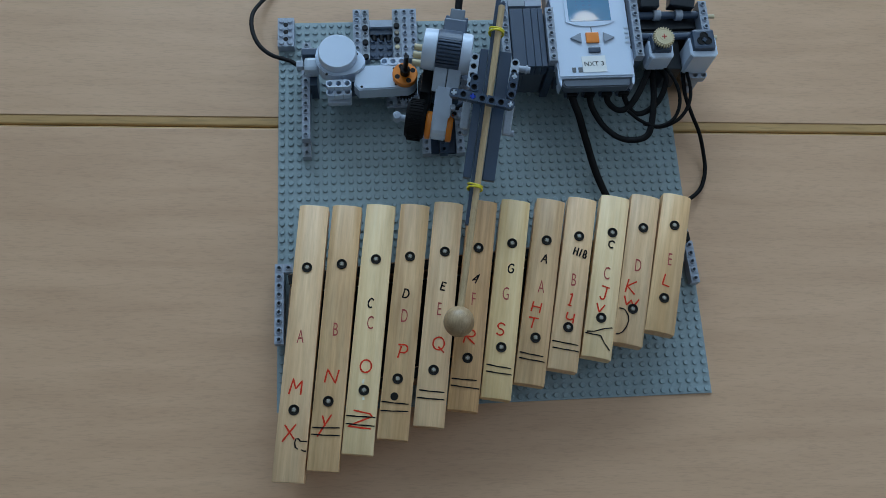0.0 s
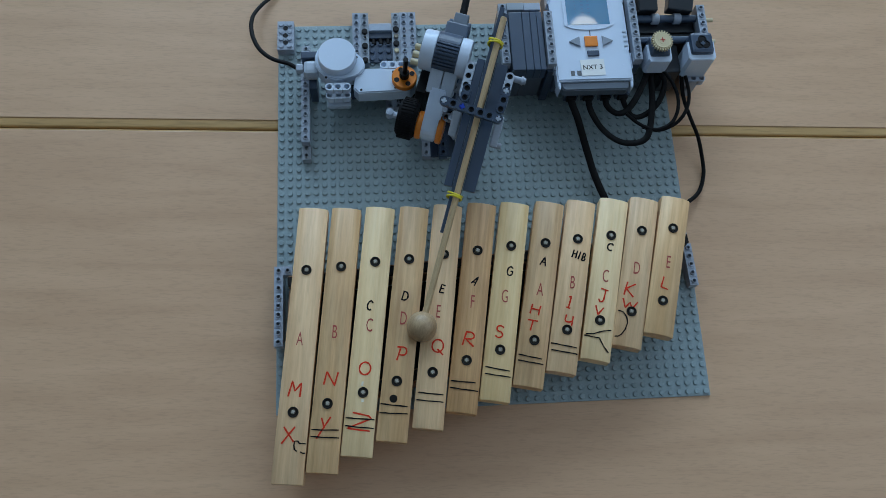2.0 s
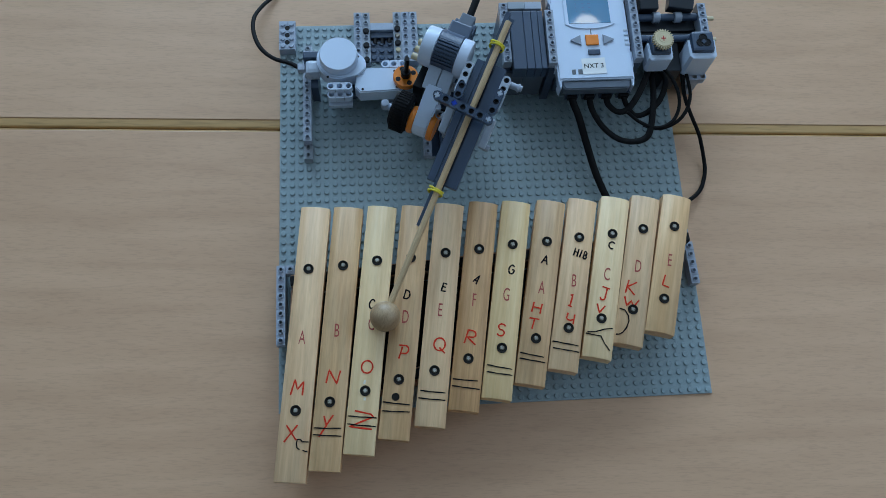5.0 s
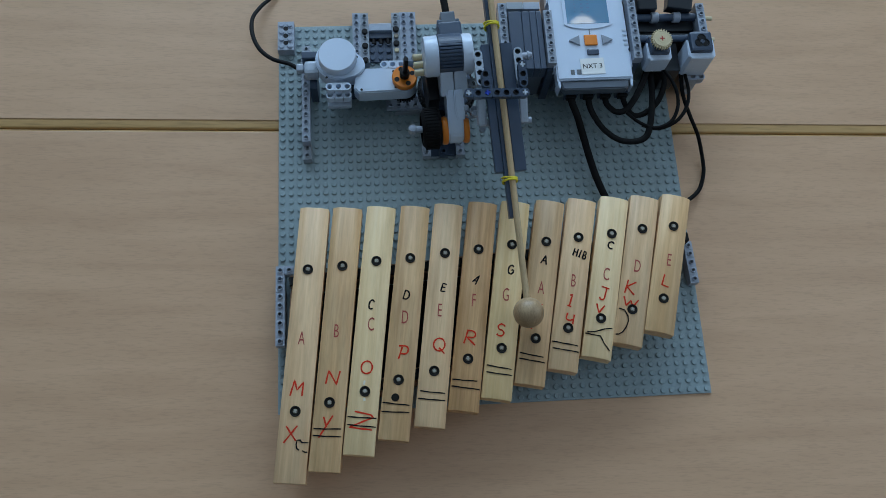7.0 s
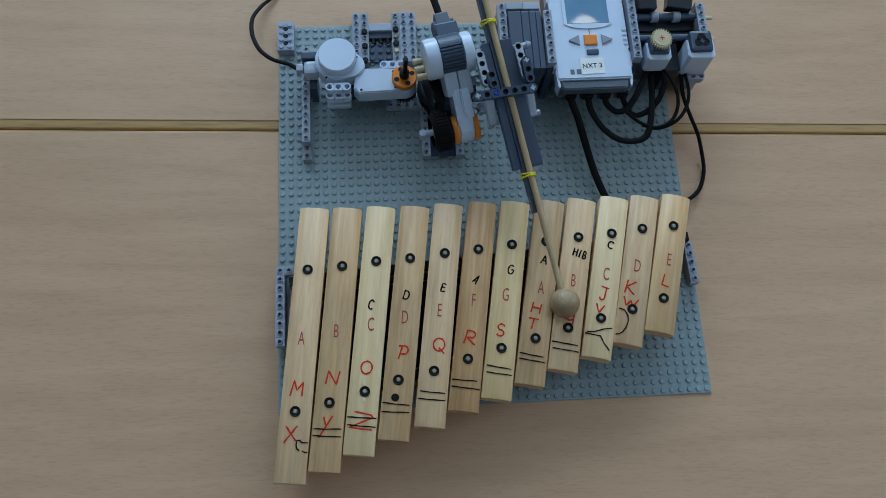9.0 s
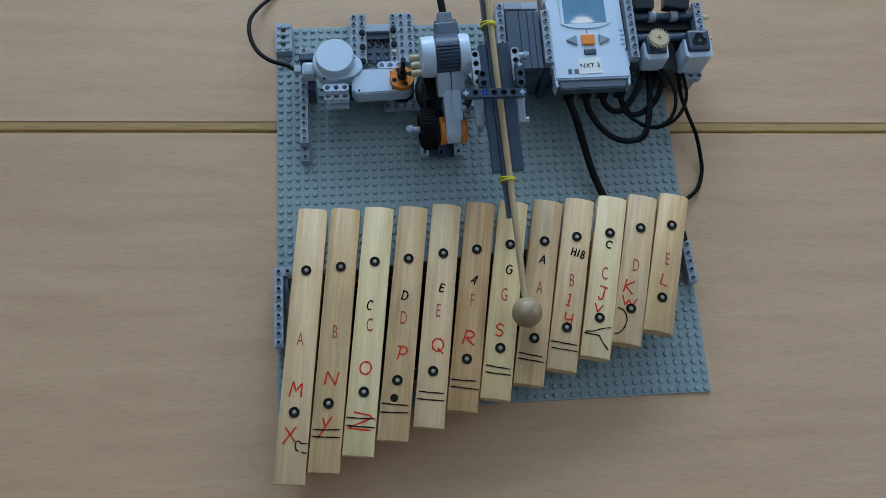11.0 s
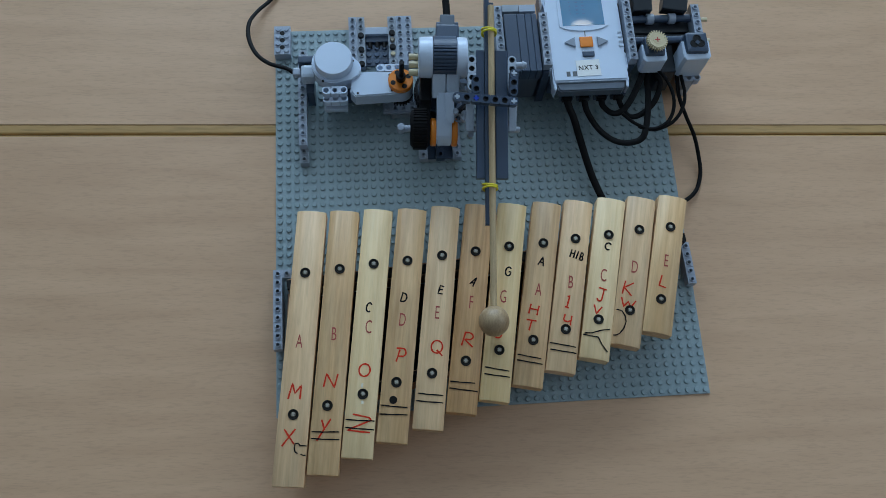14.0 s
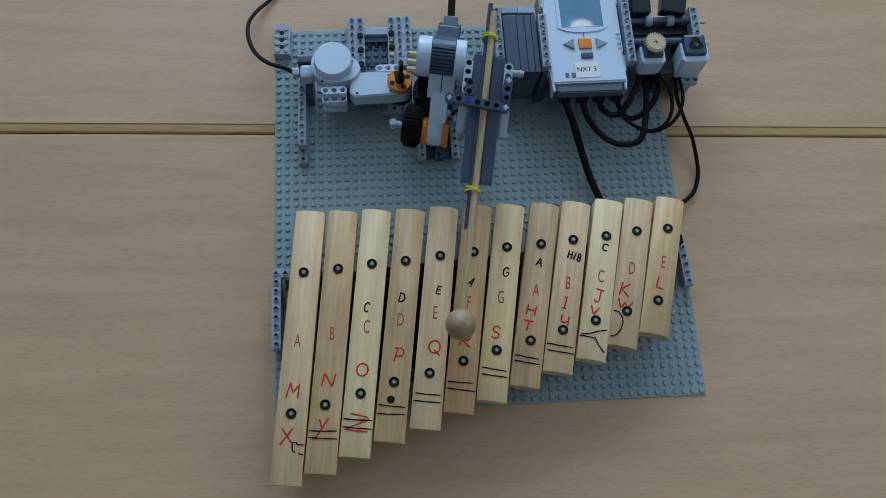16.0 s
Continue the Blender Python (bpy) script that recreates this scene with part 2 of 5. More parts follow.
def prism(bm, outline, z0, z1, bevel=0.0, m=None):
    """A flat outline (x, y) with thickness."""
    m = m or Matrix()
    lo = [bm.verts.new(m @ Vector((x, y, z0))) for x, y in outline]
    hi = [bm.verts.new(m @ Vector((x, y, z1))) for x, y in outline]
    k = len(outline)
    faces = [bm.faces.new(lo[::-1]), bm.faces.new(hi)]
    for i in range(k):
        faces.append(bm.faces.new((lo[i], lo[(i + 1) % k], hi[(i + 1) % k], hi[i])))
    if bevel:
        bmesh.ops.bevel(bm, geom=list(faces[1].edges) + list(faces[0].edges), offset=bevel, segments=2, affect="EDGES")
    return bm


def ribbon(points, wide, thick, segs=10, steps=8, up=(0, 0, 1)):
    """A flat cable through the points, an ellipse in section."""
    p = [Vector(q) for q in points]
    p = [2 * p[0] - p[1]] + p + [2 * p[-1] - p[-2]]
    line = []
    for i in range(1, len(p) - 2):
        for s in range(steps):
            t = s / steps
            line.append(0.5 * (2 * p[i] + (p[i + 1] - p[i - 1]) * t + (2 * p[i - 1] - 5 * p[i] + 4 * p[i + 1] - p[i + 2]) * t * t
                               + (3 * p[i] - p[i - 1] - 3 * p[i + 1] + p[i + 2]) * t ** 3))
    line.append(p[-2])
    bm = bmesh.new()
    rings = []
    for i, q in enumerate(line):
        d = (line[min(i + 1, len(line) - 1)] - line[max(i - 1, 0)]).normalized()
        side = d.cross(Vector(up))
        side = side.normalized() if side.length > 1e-4 else Vector((1, 0, 0))
        n = side.cross(d).normalized()
        rings.append([bm.verts.new(q + side * (math.cos(k * math.tau / segs) * wide / 2) + n * (math.sin(k * math.tau / segs) * thick / 2)) for k in range(segs)])
    for a, b in zip(rings, rings[1:]):
        for k in range(segs):
            bm.faces.new((a[k], a[(k + 1) % segs], b[(k + 1) % segs], b[k]))
    bm.faces.new(rings[0][::-1])
    bm.faces.new(rings[-1])
    return bm


P8 = 0.008


def studded(nx, ny, h, hollow=True, segs=16, z0=0.0, hole_depth=0.007):
    """A brick of nx x ny studs, its corner at the origin: the top is cut open where a stud is hollow."""
    v, f = [], []

    def ring(cx, cy, r, z):
        s = len(v)
        v.extend((cx + r * math.cos(a * math.tau / segs), cy + r * math.sin(a * math.tau / segs), z) for a in range(segs))
        return s

    def join(a, b):
        f.extend((a + k, a + (k + 1) % segs, b + (k + 1) % segs, b + k) for k in range(segs))

    top, g = z0 + h, 0.0001
    for i in range(nx):
        for j in range(ny):
            cx, cy = (i + 0.5) * P8, (j + 0.5) * P8
            s = len(v)
            for a in range(segs):
                c, w = math.cos(a * math.tau / segs), math.sin(a * math.tau / segs)
                q = (0.004 - g) / max(abs(c), abs(w))
                v.append((cx + c * q, cy + w * q, top))
            base = ring(cx, cy, 0.0024, top)
            join(s, base)
            edge, cap = ring(cx, cy, 0.0024, top + 0.0014), ring(cx, cy, 0.00215, top + 0.0017)
            join(base, edge)
            join(edge, cap)
            if hollow:
                lip, floor = ring(cx, cy, 0.0016, top + 0.0017), ring(cx, cy, 0.0016, top - min(hole_depth, h * 0.8))
                join(cap, lip)
                join(lip, floor)
                cap = floor
            f.append(tuple(cap + k for k in range(segs)))
    x1, y1 = nx * P8 - g, ny * P8 - g
    s = len(v)
    v.extend([(g, g, z0), (x1, g, z0), (x1, y1, z0), (g, y1, z0), (g, g, top), (x1, g, top), (x1, y1, top), (g, y1, top)])
    f.append((s + 3, s + 2, s + 1, s))
    f.extend((s + k, s + (k + 1) % 4, s + 4 + (k + 1) % 4, s + 4 + k) for k in range(4))
    data = bpy.data.meshes.new("studded")
    data.from_pydata(v, [], f)
    data.update()
    data.shade_smooth()
    data.set_sharp_from_angle(angle=radians(35))
    return data


def liftarm(n, thick=0.0076, wide=0.0074, segs=16, hole=0.0025):
    """A beam with n round holes, from the first hole at the origin along x; its holes run along z."""
    v, f, w = [], [], wide / 2
    zs = (-thick / 2, thick / 2)
    for i in range(n):
        ids = []
        for z in zs:
            outer, inner = [], []
            for a in range(segs):
                c, s = math.cos(a * math.tau / segs), math.sin(a * math.tau / segs)
                end = (i == 0 and c < -1e-6) or (i == n - 1 and c > 1e-6)
                q = w if end else min(0.004 / max(abs(c), 1e-9), w / max(abs(s), 1e-9))
                outer.append(len(v))
                v.append((i * P8 + c * q, s * q, z))
                inner.append(len(v))
                v.append((i * P8 + c * hole, s * hole, z))
            ids.append((outer, inner))
        (o0, i0), (o1, i1) = ids
        for k in range(segs):
            j = (k + 1) % segs
            f += [(o1[k], o1[j], i1[j], i1[k]), (o0[j], o0[k], i0[k], i0[j]), (i1[k], i1[j], i0[j], i0[k])]
            inside = all(abs(abs(v[o1[q]][0] - i * P8) - 0.004) < 1e-6 for q in (k, j))
            if not inside:
                f.append((o0[k], o0[j], o1[j], o1[k]))
    data = bpy.data.meshes.new("liftarm")
    data.from_pydata(v, [], f)
    bm = bmesh.new()
    bm.from_mesh(data)
    bmesh.ops.remove_doubles(bm, verts=bm.verts, dist=1e-6)
    bm.to_mesh(data)
    bm.free()
    data.update()
    return data


def hole_pins(parent, n, thick=0.0076):
    """Dark connector pins filling the holes of a beam."""
    for k in range(n):
        bm = bmesh.new()
        lathe(bm, [(0, -thick / 2 + 0.001), (0.00245, -thick / 2 + 0.001), (0.00245, thick / 2 - 0.0016), (0.0017, thick / 2 - 0.0016), (0.0015, thick / 2 - 0.0030), (0, thick / 2 - 0.0030)], pose(k * P8, 0, 0), 14)
        part("pin", bm, BLACK, parent, smooth=True)


def cross_pin(bm, m, r=0.0024, h=0.0012):
    """An axle end, a plus in section, pointing along z of m."""
    box(bm, -r, r, -r * 0.38, r * 0.38, 0, h, m=m)
    box(bm, -r * 0.38, r * 0.38, -r, r, 0, h + 0.00002, m=m)


def text_mesh(body, size, bold=0.0, shear=0.0):
    cu = bpy.data.curves.new("writing", "FONT")
    cu.body, cu.size, cu.align_x, cu.align_y, cu.offset, cu.shear, cu.resolution_u = body, size, "CENTER", "CENTER", bold, shear, 3
    ob = new("writing", cu)
    bpy.context.view_layer.update()
    data = bpy.data.meshes.new_from_object(ob.evaluated_get(bpy.context.evaluated_depsgraph_get()))
    bpy.data.objects.remove(ob)
    bpy.data.curves.remove(cu)
    return data


# ---- the room ----
def room():
    x0, x1, y0, y1, z0, z1 = -2.6, 2.8, -2.4, 3.9, -0.75, 3.3
    tagged(part("floor", boxes((x0 - 0.2, x1 + 0.2, y0 - 0.2, y1 + 0.2, z0 - 0.1, z0), bevel=0), LINOLEUM), "dark worn linoleum floor under the tables", "floor", kind="structure")
    tagged(part("ceiling", boxes((x0 - 0.2, x1 + 0.2, y0 - 0.2, y1 + 0.2, z1, z1 + 0.1), bevel=0), CEILING), "plain white painted ceiling over the classroom", "ceiling", kind="structure")
    for name, a in (("wall_south", (x0 - 0.2, x1 + 0.2, y0 - 0.2, y0, z0, z1)), ("wall_west", (x0 - 0.2, x0, y0, y1, z0, z1))):
        tagged(part(name, boxes(a, bevel=0), WALLPAINT), "plain unseen grey classroom wall, kept dark to bounce less light", "wall", kind="structure")
    holes = ((-1.65, 0.15), (0.35, 2.15))
    bm = boxes((x0 - 0.2, x1 + 0.2, y1, y1 + 0.2, z0, 1.0), (x0 - 0.2, x1 + 0.2, y1, y1 + 0.2, 3.0, z1), (x0 - 0.2, holes[0][0], y1, y1 + 0.2, 1.0, 3.0),
               (holes[0][1], holes[1][0], y1, y1 + 0.2, 1.0, 3.0), (holes[1][1], x1 + 0.2, y1, y1 + 0.2, 1.0, 3.0), bevel=0)
    tagged(part("wall_north", bm, WALLPAINT), "unseen grey wall, kept dark, with two window openings", "wall", kind="structure")
    ea, eb = -0.6, 1.2
    bm = boxes((x1, x1 + 0.2, y0, y1, z0, 1.0), (x1, x1 + 0.2, y0, y1, 3.0, z1), (x1, x1 + 0.2, y0, ea, 1.0, 3.0), (x1, x1 + 0.2, eb, y1, 1.0, 3.0), bevel=0)
    tagged(part("wall_east", bm, WALLPAINT), "unseen grey wall, kept dark, with one window opening", "wall", kind="structure")
    for k, (cx, cy, rz) in enumerate(((-0.75, y1 + 0.1, 0), (1.25, y1 + 0.1, 0), (x1 + 0.1, (ea + eb) / 2, -90))):
        w = tagged(empty(f"window_{k + 1}", cx, cy, 1.0, rz), "white framed window letting in daylight", "window", kind="structure")
        h = 0.9
        part("window_frame", boxes((-h, -h + 0.06, 0, 0.05, 0, 2.0), (h - 0.06, h, 0, 0.05, 0, 2.0), (-h + 0.06, h - 0.06, 0, 0.05, 0, 0.06), (-h + 0.06, h - 0.06, 0, 0.05, 1.94, 2.0), (-0.03, 0.03, 0.001, 0.049, 0.06, 1.94), bevel=0.003), WHITE, w)
        for s in (-1, 1):
            pane = part("pane", boxes((min(s * 0.03, s * (h - 0.06)), max(s * 0.03, s * (h - 0.06)), 0.022, 0.028, 0.06, 1.94), bevel=0), GLASS, w)
            pane.visible_shadow = False


# ---- the two tables ----
def table(name, x0, x1, y0, y1, band):
    t = tagged(empty(name, (x0 + x1) / 2, (y0 + y1) / 2, -0.75), "pale beech veneered classroom table with a lipped edge", "table", "tables pushed together")
    hx, hy = (x1 - x0) / 2, (y1 - y0) / 2
    part("tabletop", boxes((-hx, hx, -hy + band + 0.0001, hy - band - 0.0001, 0.725, 0.75), bevel=0.0006), BEECH, t)
    for s in (-1, 1):
        bm = boxes((-hx, hx, min(s * hy, s * (hy - band)), max(s * hy, s * (hy - band)), 0.7255, 0.7492), bevel=0.0)
        edges = [e for e in bm.edges if all(abs(v.co.y - s * hy) < 1e-6 and v.co.z > 0.74 for v in e.verts)]
        bmesh.ops.bevel(bm, geom=edges, offset=min(0.0025, band * 0.5), segments=5, affect="EDGES", profile=0.5)
        part("edge_band", bm, LIPPING, t, "yellowish solid wood lipping", smooth=True)
        for q in (-1, 1):
            bm = bmesh.new()
            rod(bm, (q * (hx - 0.08), s * (hy - 0.08), 0), (q * (hx - 0.08), s * (hy - 0.08), 0.725), 0.02)
            part("leg", bm, DGREY, t, smooth=True)
    return t


# unseen lamp, added and placed so its reflection shows on the display
def reflection_lamp():
    t = tagged(empty("reflection_lamp", 1.17, 2.285, 3.13), "unseen round white lamp added for the pale reflection in the display", "lamp")
    bm = bmesh.new()
    lathe(bm, [(0, 0.17), (0.099, 0.17), (0.099, 0.06), (0.089, 0.051), (0, 0.051)], None, 32)
    part("housing", bm, WHITE, t, smooth=True)
    glow = bpy.data.materials.new("lamp_diffuser")
    glow.use_nodes = True
    b = glow.node_tree.nodes["Principled BSDF"]
    b.inputs["Emission Color"].default_value, b.inputs["Emission Strength"].default_value = (1, 0.97, 0.85, 1), 4.5
    bm = bmesh.new()
    lathe(bm, [(0, 0.0), (0.045, 0.005), (0.068, 0.02), (0.073, 0.0509), (0, 0.0509)], None, 32)
    part("diffuser", bm, glow, t, "glowing white diffuser", smooth=True)


room()
reflection_lamp()


def tables():
    far = table("table", -0.9, 0.9, 0.0, 0.8, 0.0095)
    near = table("table", -0.9, 0.9, -0.8, -0.0015, 0.0016)
    for t, y in ((far, 0.4), (near, -0.40075)):
        t.matrix_world = pose(0.162, 0.2658, -0.75, 0, 0, -2.23) @ pose(0, y, 0)


tables()


# ---- the baseplate ----
def baseplate():
    t = tagged(empty("baseplate"), "large grey square toy building baseplate covered in studs", "baseplate")
    bm = bmesh.new()
    box(bm, 0, 0.384, 0, 0.384, 0, 0.0016, 0.0003)
    part("sheet", bm, PLATE, t)
    one = bmesh.new()
    prof = [(0.0024, 0.0), (0.0024, 0.00135), (0.00215, 0.0017), (0, 0.0017)]
    lathe(one, prof, None, 14)
    data = None
    rest_v, rest_f, segs = [], [], 14
    for j in range(48):
        for i in range(48):
            x, y = 0.004 + 0.008 * i, 0.380 - 0.008 * j
            if 17 <= j <= 23 and i < 43:
                if data is None:
                    data = part("stud", one, PLATE, t, m=pose(x, y, 0.0016), smooth=True).data
                else:
                    part("stud", data, PLATE, t, m=pose(x, y, 0.0016))
                continue
            k = len(rest_v)
            for r, z in prof[:3]:
                rest_v += [(x + r * math.cos(a * math.tau / segs), y + r * math.sin(a * math.tau / segs), 0.0016 + z) for a in range(segs)]
            for g in range(2):
                rest_f += [(k + g * segs + a, k + g * segs + (a + 1) % segs, k + (g + 1) * segs + (a + 1) % segs, k + (g + 1) * segs + a) for a in range(segs)]
            rest_f.append(tuple(k + 2 * segs + a for a in range(segs)))
    rest = bpy.data.meshes.new("stud_field")
    rest.from_pydata(rest_v, [], rest_f)
    rest.update()
    tagged(part("stud_field", rest, PLATE, t, smooth=True), kind="stuff")


baseplate()
Z1 = 0.0016          # top of the baseplate


# ---- xylophone ----
BAR_W, BAR_H, BAR_Z = 0.0255, 0.0160, 0.0300


def bar_height(x):
    """Top of the arched bar over its base at x from its middle."""
    return BAR_H - 0.0034 * (abs(x) / (BAR_W / 2)) ** 3.2


def bar_mesh(length):
    bm = bmesh.new()
    n = 14
    xs = [(-1 + 2 * k / n) * BAR_W / 2 for k in range(n + 1)]
    out = [(x, bar_height(x)) for x in xs] + [(BAR_W / 2, 0.0006), (BAR_W / 2 - 0.0006, 0), (-BAR_W / 2 + 0.0006, 0), (-BAR_W / 2, 0.0006)]
    ends = []
    for y, k in ((0, 0.93), (-0.0009, 1.0), (-length + 0.0007, 1.0), (-length, 0.95)):
        ends.append([bm.verts.new((x * (1 if k == 1 else 0.985), y, 0.008 + (z - 0.008) * k)) for x, z in out])
    for a, b in zip(ends, ends[1:]):
        for k in range(len(out)):
            bm.faces.new((a[k], b[k], b[(k + 1) % len(out)], a[(k + 1) % len(out)]))
    bm.faces.new(ends[0])
    bm.faces.new(ends[-1][::-1])
    bmesh.ops.recalc_face_normals(bm, faces=bm.faces)
    return bm


def on_bar(data, x, y, turn=0.0, lift=0.0003):
    """Lays flat writing on the arched top of a bar."""
    c, s = math.cos(turn), math.sin(turn)
    for v in data.vertices:
        px, py = x + c * v.co.x - s * v.co.y, y + s * v.co.x + c * v.co.y
        v.co = (px, py, bar_height(px) + lift)
    return data


def stroke_on_bar(points, width=0.0008, lift=0.0006, bm=None):
    """A pen stroke through points on a bar."""
    fine = []
    for (xa, ya), (xb, yb) in zip(points, points[1:]):
        k = max(2, int(math.hypot(xb - xa, yb - ya) / 0.0015))
        fine += [(xa + (xb - xa) * i / k, ya + (yb - ya) * i / k) for i in range(k)]
    fine.append(points[-1])
    bm = bm or bmesh.new()
    pairs = []
    for i, (x, y) in enumerate(fine):
        xa, ya = fine[max(0, i - 1)]
        xb, yb = fine[min(len(fine) - 1, i + 1)]
        d = Vector((xb - xa, yb - ya)).normalized() * width / 2
        w = 0.88 + 0.12 * math.sin(i * 0.9 + 40 * points[0][1])
        pairs.append([bm.verts.new((x - q * d.y * w, y + q * d.x * w, bar_height(x - q * d.y * w) + lift)) for q in (1, -1)])
    for a, b in zip(pairs, pairs[1:]):
        bm.faces.new((a[0], a[1], b[1], b[0]))
    bmesh.ops.recalc_face_normals(bm, faces=bm.faces)
    return bm


def arc(cx, cy, rx, ry, a, b, n=10):
    return [(cx + rx * math.cos(radians(a + (b - a) * k / n)), cy + ry * math.sin(radians(a + (b - a) * k / n))) for k in range(n + 1)]


# hand-drawn letters, strokes in a box one unit wide and high
HANDWRITING = {
    "M": [[(-0.5, -0.5), (-0.36, 0.5), (0.0, -0.1), (0.42, 0.46), (0.5, -0.42)]],
    "X": [[(-0.45, 0.4), (0.5, -0.3)], [(0.4, 0.5), (-0.4, -0.5)]],
    "N": [[(-0.45, -0.5), (-0.4, 0.42), (0.38, -0.42), (0.48, 0.5)]],
    "Y": [[(-0.4, 0.4), (0.04, -0.02)], [(0.42, 0.5), (-0.5, -0.5)]],
    "O": [arc(0, 0, 0.46, 0.5, 80, 446, 18)],
    "Z": [[(-0.4, 0.46), (0.34, 0.42), (0.46, 0.3), (-0.5, -0.42), (0.05, -0.40), (0.5, -0.36)]],
    "P": [[(-0.16, 0.36), (-0.3, -0.5)], [(-0.5, 0.42), *arc(0.12, 0.2, 0.36, 0.28, 95, -95), (-0.2, -0.1)]],
    "Q": [arc(-0.04, 0.06, 0.44, 0.45, 80, 446, 18), [(-0.02, -0.16), (0.5, -0.5)]],
    "R": [[(-0.3, 0.42), (-0.42, -0.5)], [(-0.36, 0.44), *arc(0.02, 0.24, 0.36, 0.24, 90, -90), (-0.3, -0.02), (0.5, -0.46)]],
    "S": [[*arc(0.02, 0.25, 0.4, 0.25, 25, 260), *arc(-0.02, -0.24, 0.42, 0.26, 80, -150)]],
    "H": [[(-0.42, 0.5), (-0.46, -0.5)], [(0.44, 0.5), (0.42, -0.5)], [(-0.44, 0.02), (0.43, 0.04)]],
    "T": [[(-0.5, 0.44), (0.5, 0.5)], [(0.02, 0.46), (-0.04, -0.5)]],
    "I": [[(-0.3, 0.38), (0.1, 0.5), (-0.03, -0.5)], [(-0.4, -0.46), (0.36, -0.5)]],
    "U": [[(-0.42, 0.5), (-0.46, -0.05), (-0.3, -0.2), (0.1, -0.2), (0.46, 0.0)], [(0.46, 0.5), (0.5, -0.5)]],
    "J": [[(-0.4, 0.5), (0.5, 0.46)], [(0.2, 0.46), *arc(-0.1, -0.25, 0.28, 0.25, 10, -165)]],
    "V": [[(-0.45, 0.5), (0.0, -0.5), (0.48, 0.48)]],
    "K": [[(-0.36, 0.5), (-0.42, -0.5)], [(0.46, 0.48), (-0.36, -0.02), (0.5, -0.5)]],
    "W": [[(-0.5, 0.5), (-0.24, -0.5), (0.0, 0.2), (0.22, -0.46), (0.5, 0.5)]],
    "L": [[(-0.36, 0.5), (-0.42, -0.44), (0.46, -0.5)]],
    "C": [arc(0.1, 0.0, 0.5, 0.5, 40, 310, 14)],
    "D": [[(-0.3, 0.45), (-0.36, -0.45)], [(-0.42, 0.46), *arc(-0.1, 0.02, 0.52, 0.46, 85, -90), (-0.42, -0.44)]],
    "E": [[(0.4, 0.42), (-0.28, 0.46), (-0.36, -0.46), (0.42, -0.42)], [(-0.3, 0.02), (0.28, 0.04)]],
    "f": [[(-0.5, -0.3), (0.4, 0.5), (0.1, -0.5)], [(-0.3, -0.14), (0.32, -0.1)]],
    "G": [[*arc(0.0, 0.0, 0.46, 0.5, 45, 330, 14), (0.42, 0.0), (0.05, 0.0)]],
    "A": [[(-0.45, -0.5), (0.04, 0.5), (0.45, -0.5)], [(-0.28, -0.12), (0.32, -0.1)]],
    "B": [[(-0.3, 0.46), (-0.34, -0.48)], [(-0.36, 0.47), *arc(-0.05, 0.24, 0.36, 0.23, 85, -80), *arc(-0.05, -0.24, 0.44, 0.24, 80, -95), (-0.36, -0.47)]],
    "/": [[(0.1, 0.5), (-0.1, -0.5)]],
}


def handwritten(body, x, y, wide, high, width, turn):
    bm = bmesh.new()
    c, s = math.cos(turn), math.sin(turn)
    k = 0
    for i, letter in enumerate(body):
        dx = (i - (len(body) - 1) / 2) * wide * 1.15
        for line in HANDWRITING[letter]:
            pts = [(dx + a * wide, b * high) for a, b in line]
            stroke_on_bar([(x + c * a - s * b, y + s * a + c * b) for a, b in pts], width, 0.00030 + 0.00005 * k, bm)
            k = (k + 1) % 5
    return bm


def screw(parent, y, x):
    top = bar_height(0)
    bm = bmesh.new()
    lathe(bm, [(0.0044, -0.0014), (0.0044, 0.0006), (0.0042, 0.0010), (0.0038, 0.0010), (0.0024, 0.0003), (0, 0.0003)], pose(x, -y, top), 24)
    part("cup_washer", bm, WASHER, parent, "black cup washer", smooth=True)
    m = pose(x, -y, top + 0.0005, random.uniform(-4, 4), random.uniform(-4, 4), random.uniform(0, 90))
    bm = bmesh.new()
    lathe(bm, [(0.0022, -0.0003), (0.0020, 0.0001), (0.0015, 0.0004), (0.0010, 0.0005), (0.0008, 0.0001), (0, 0.0001)], m, 20)
    head = part("screw_head", bm, STEEL, parent, "worn steel cross-head screw", smooth=True)
    # the slot's glint is coloured in as a brighter cross
    bm = bmesh.new()
    cross_pin(bm, m @ pose(0, 0, 0.0004), 0.0015, 0.0002)
    part("cross_slot", bm, GLINTSTEEL, head, "cross slot, its glint put into a brighter steel")


LAST = [None]
INK = {"t": THININK, "r": REDINK, "k": BLACKINK}
BAR_WOOD = {1: "tan", 2: "pale", 3: "tan", 5: "brown", 6: "pale", 7: "tan", 9: "pale", 10: "tan"}


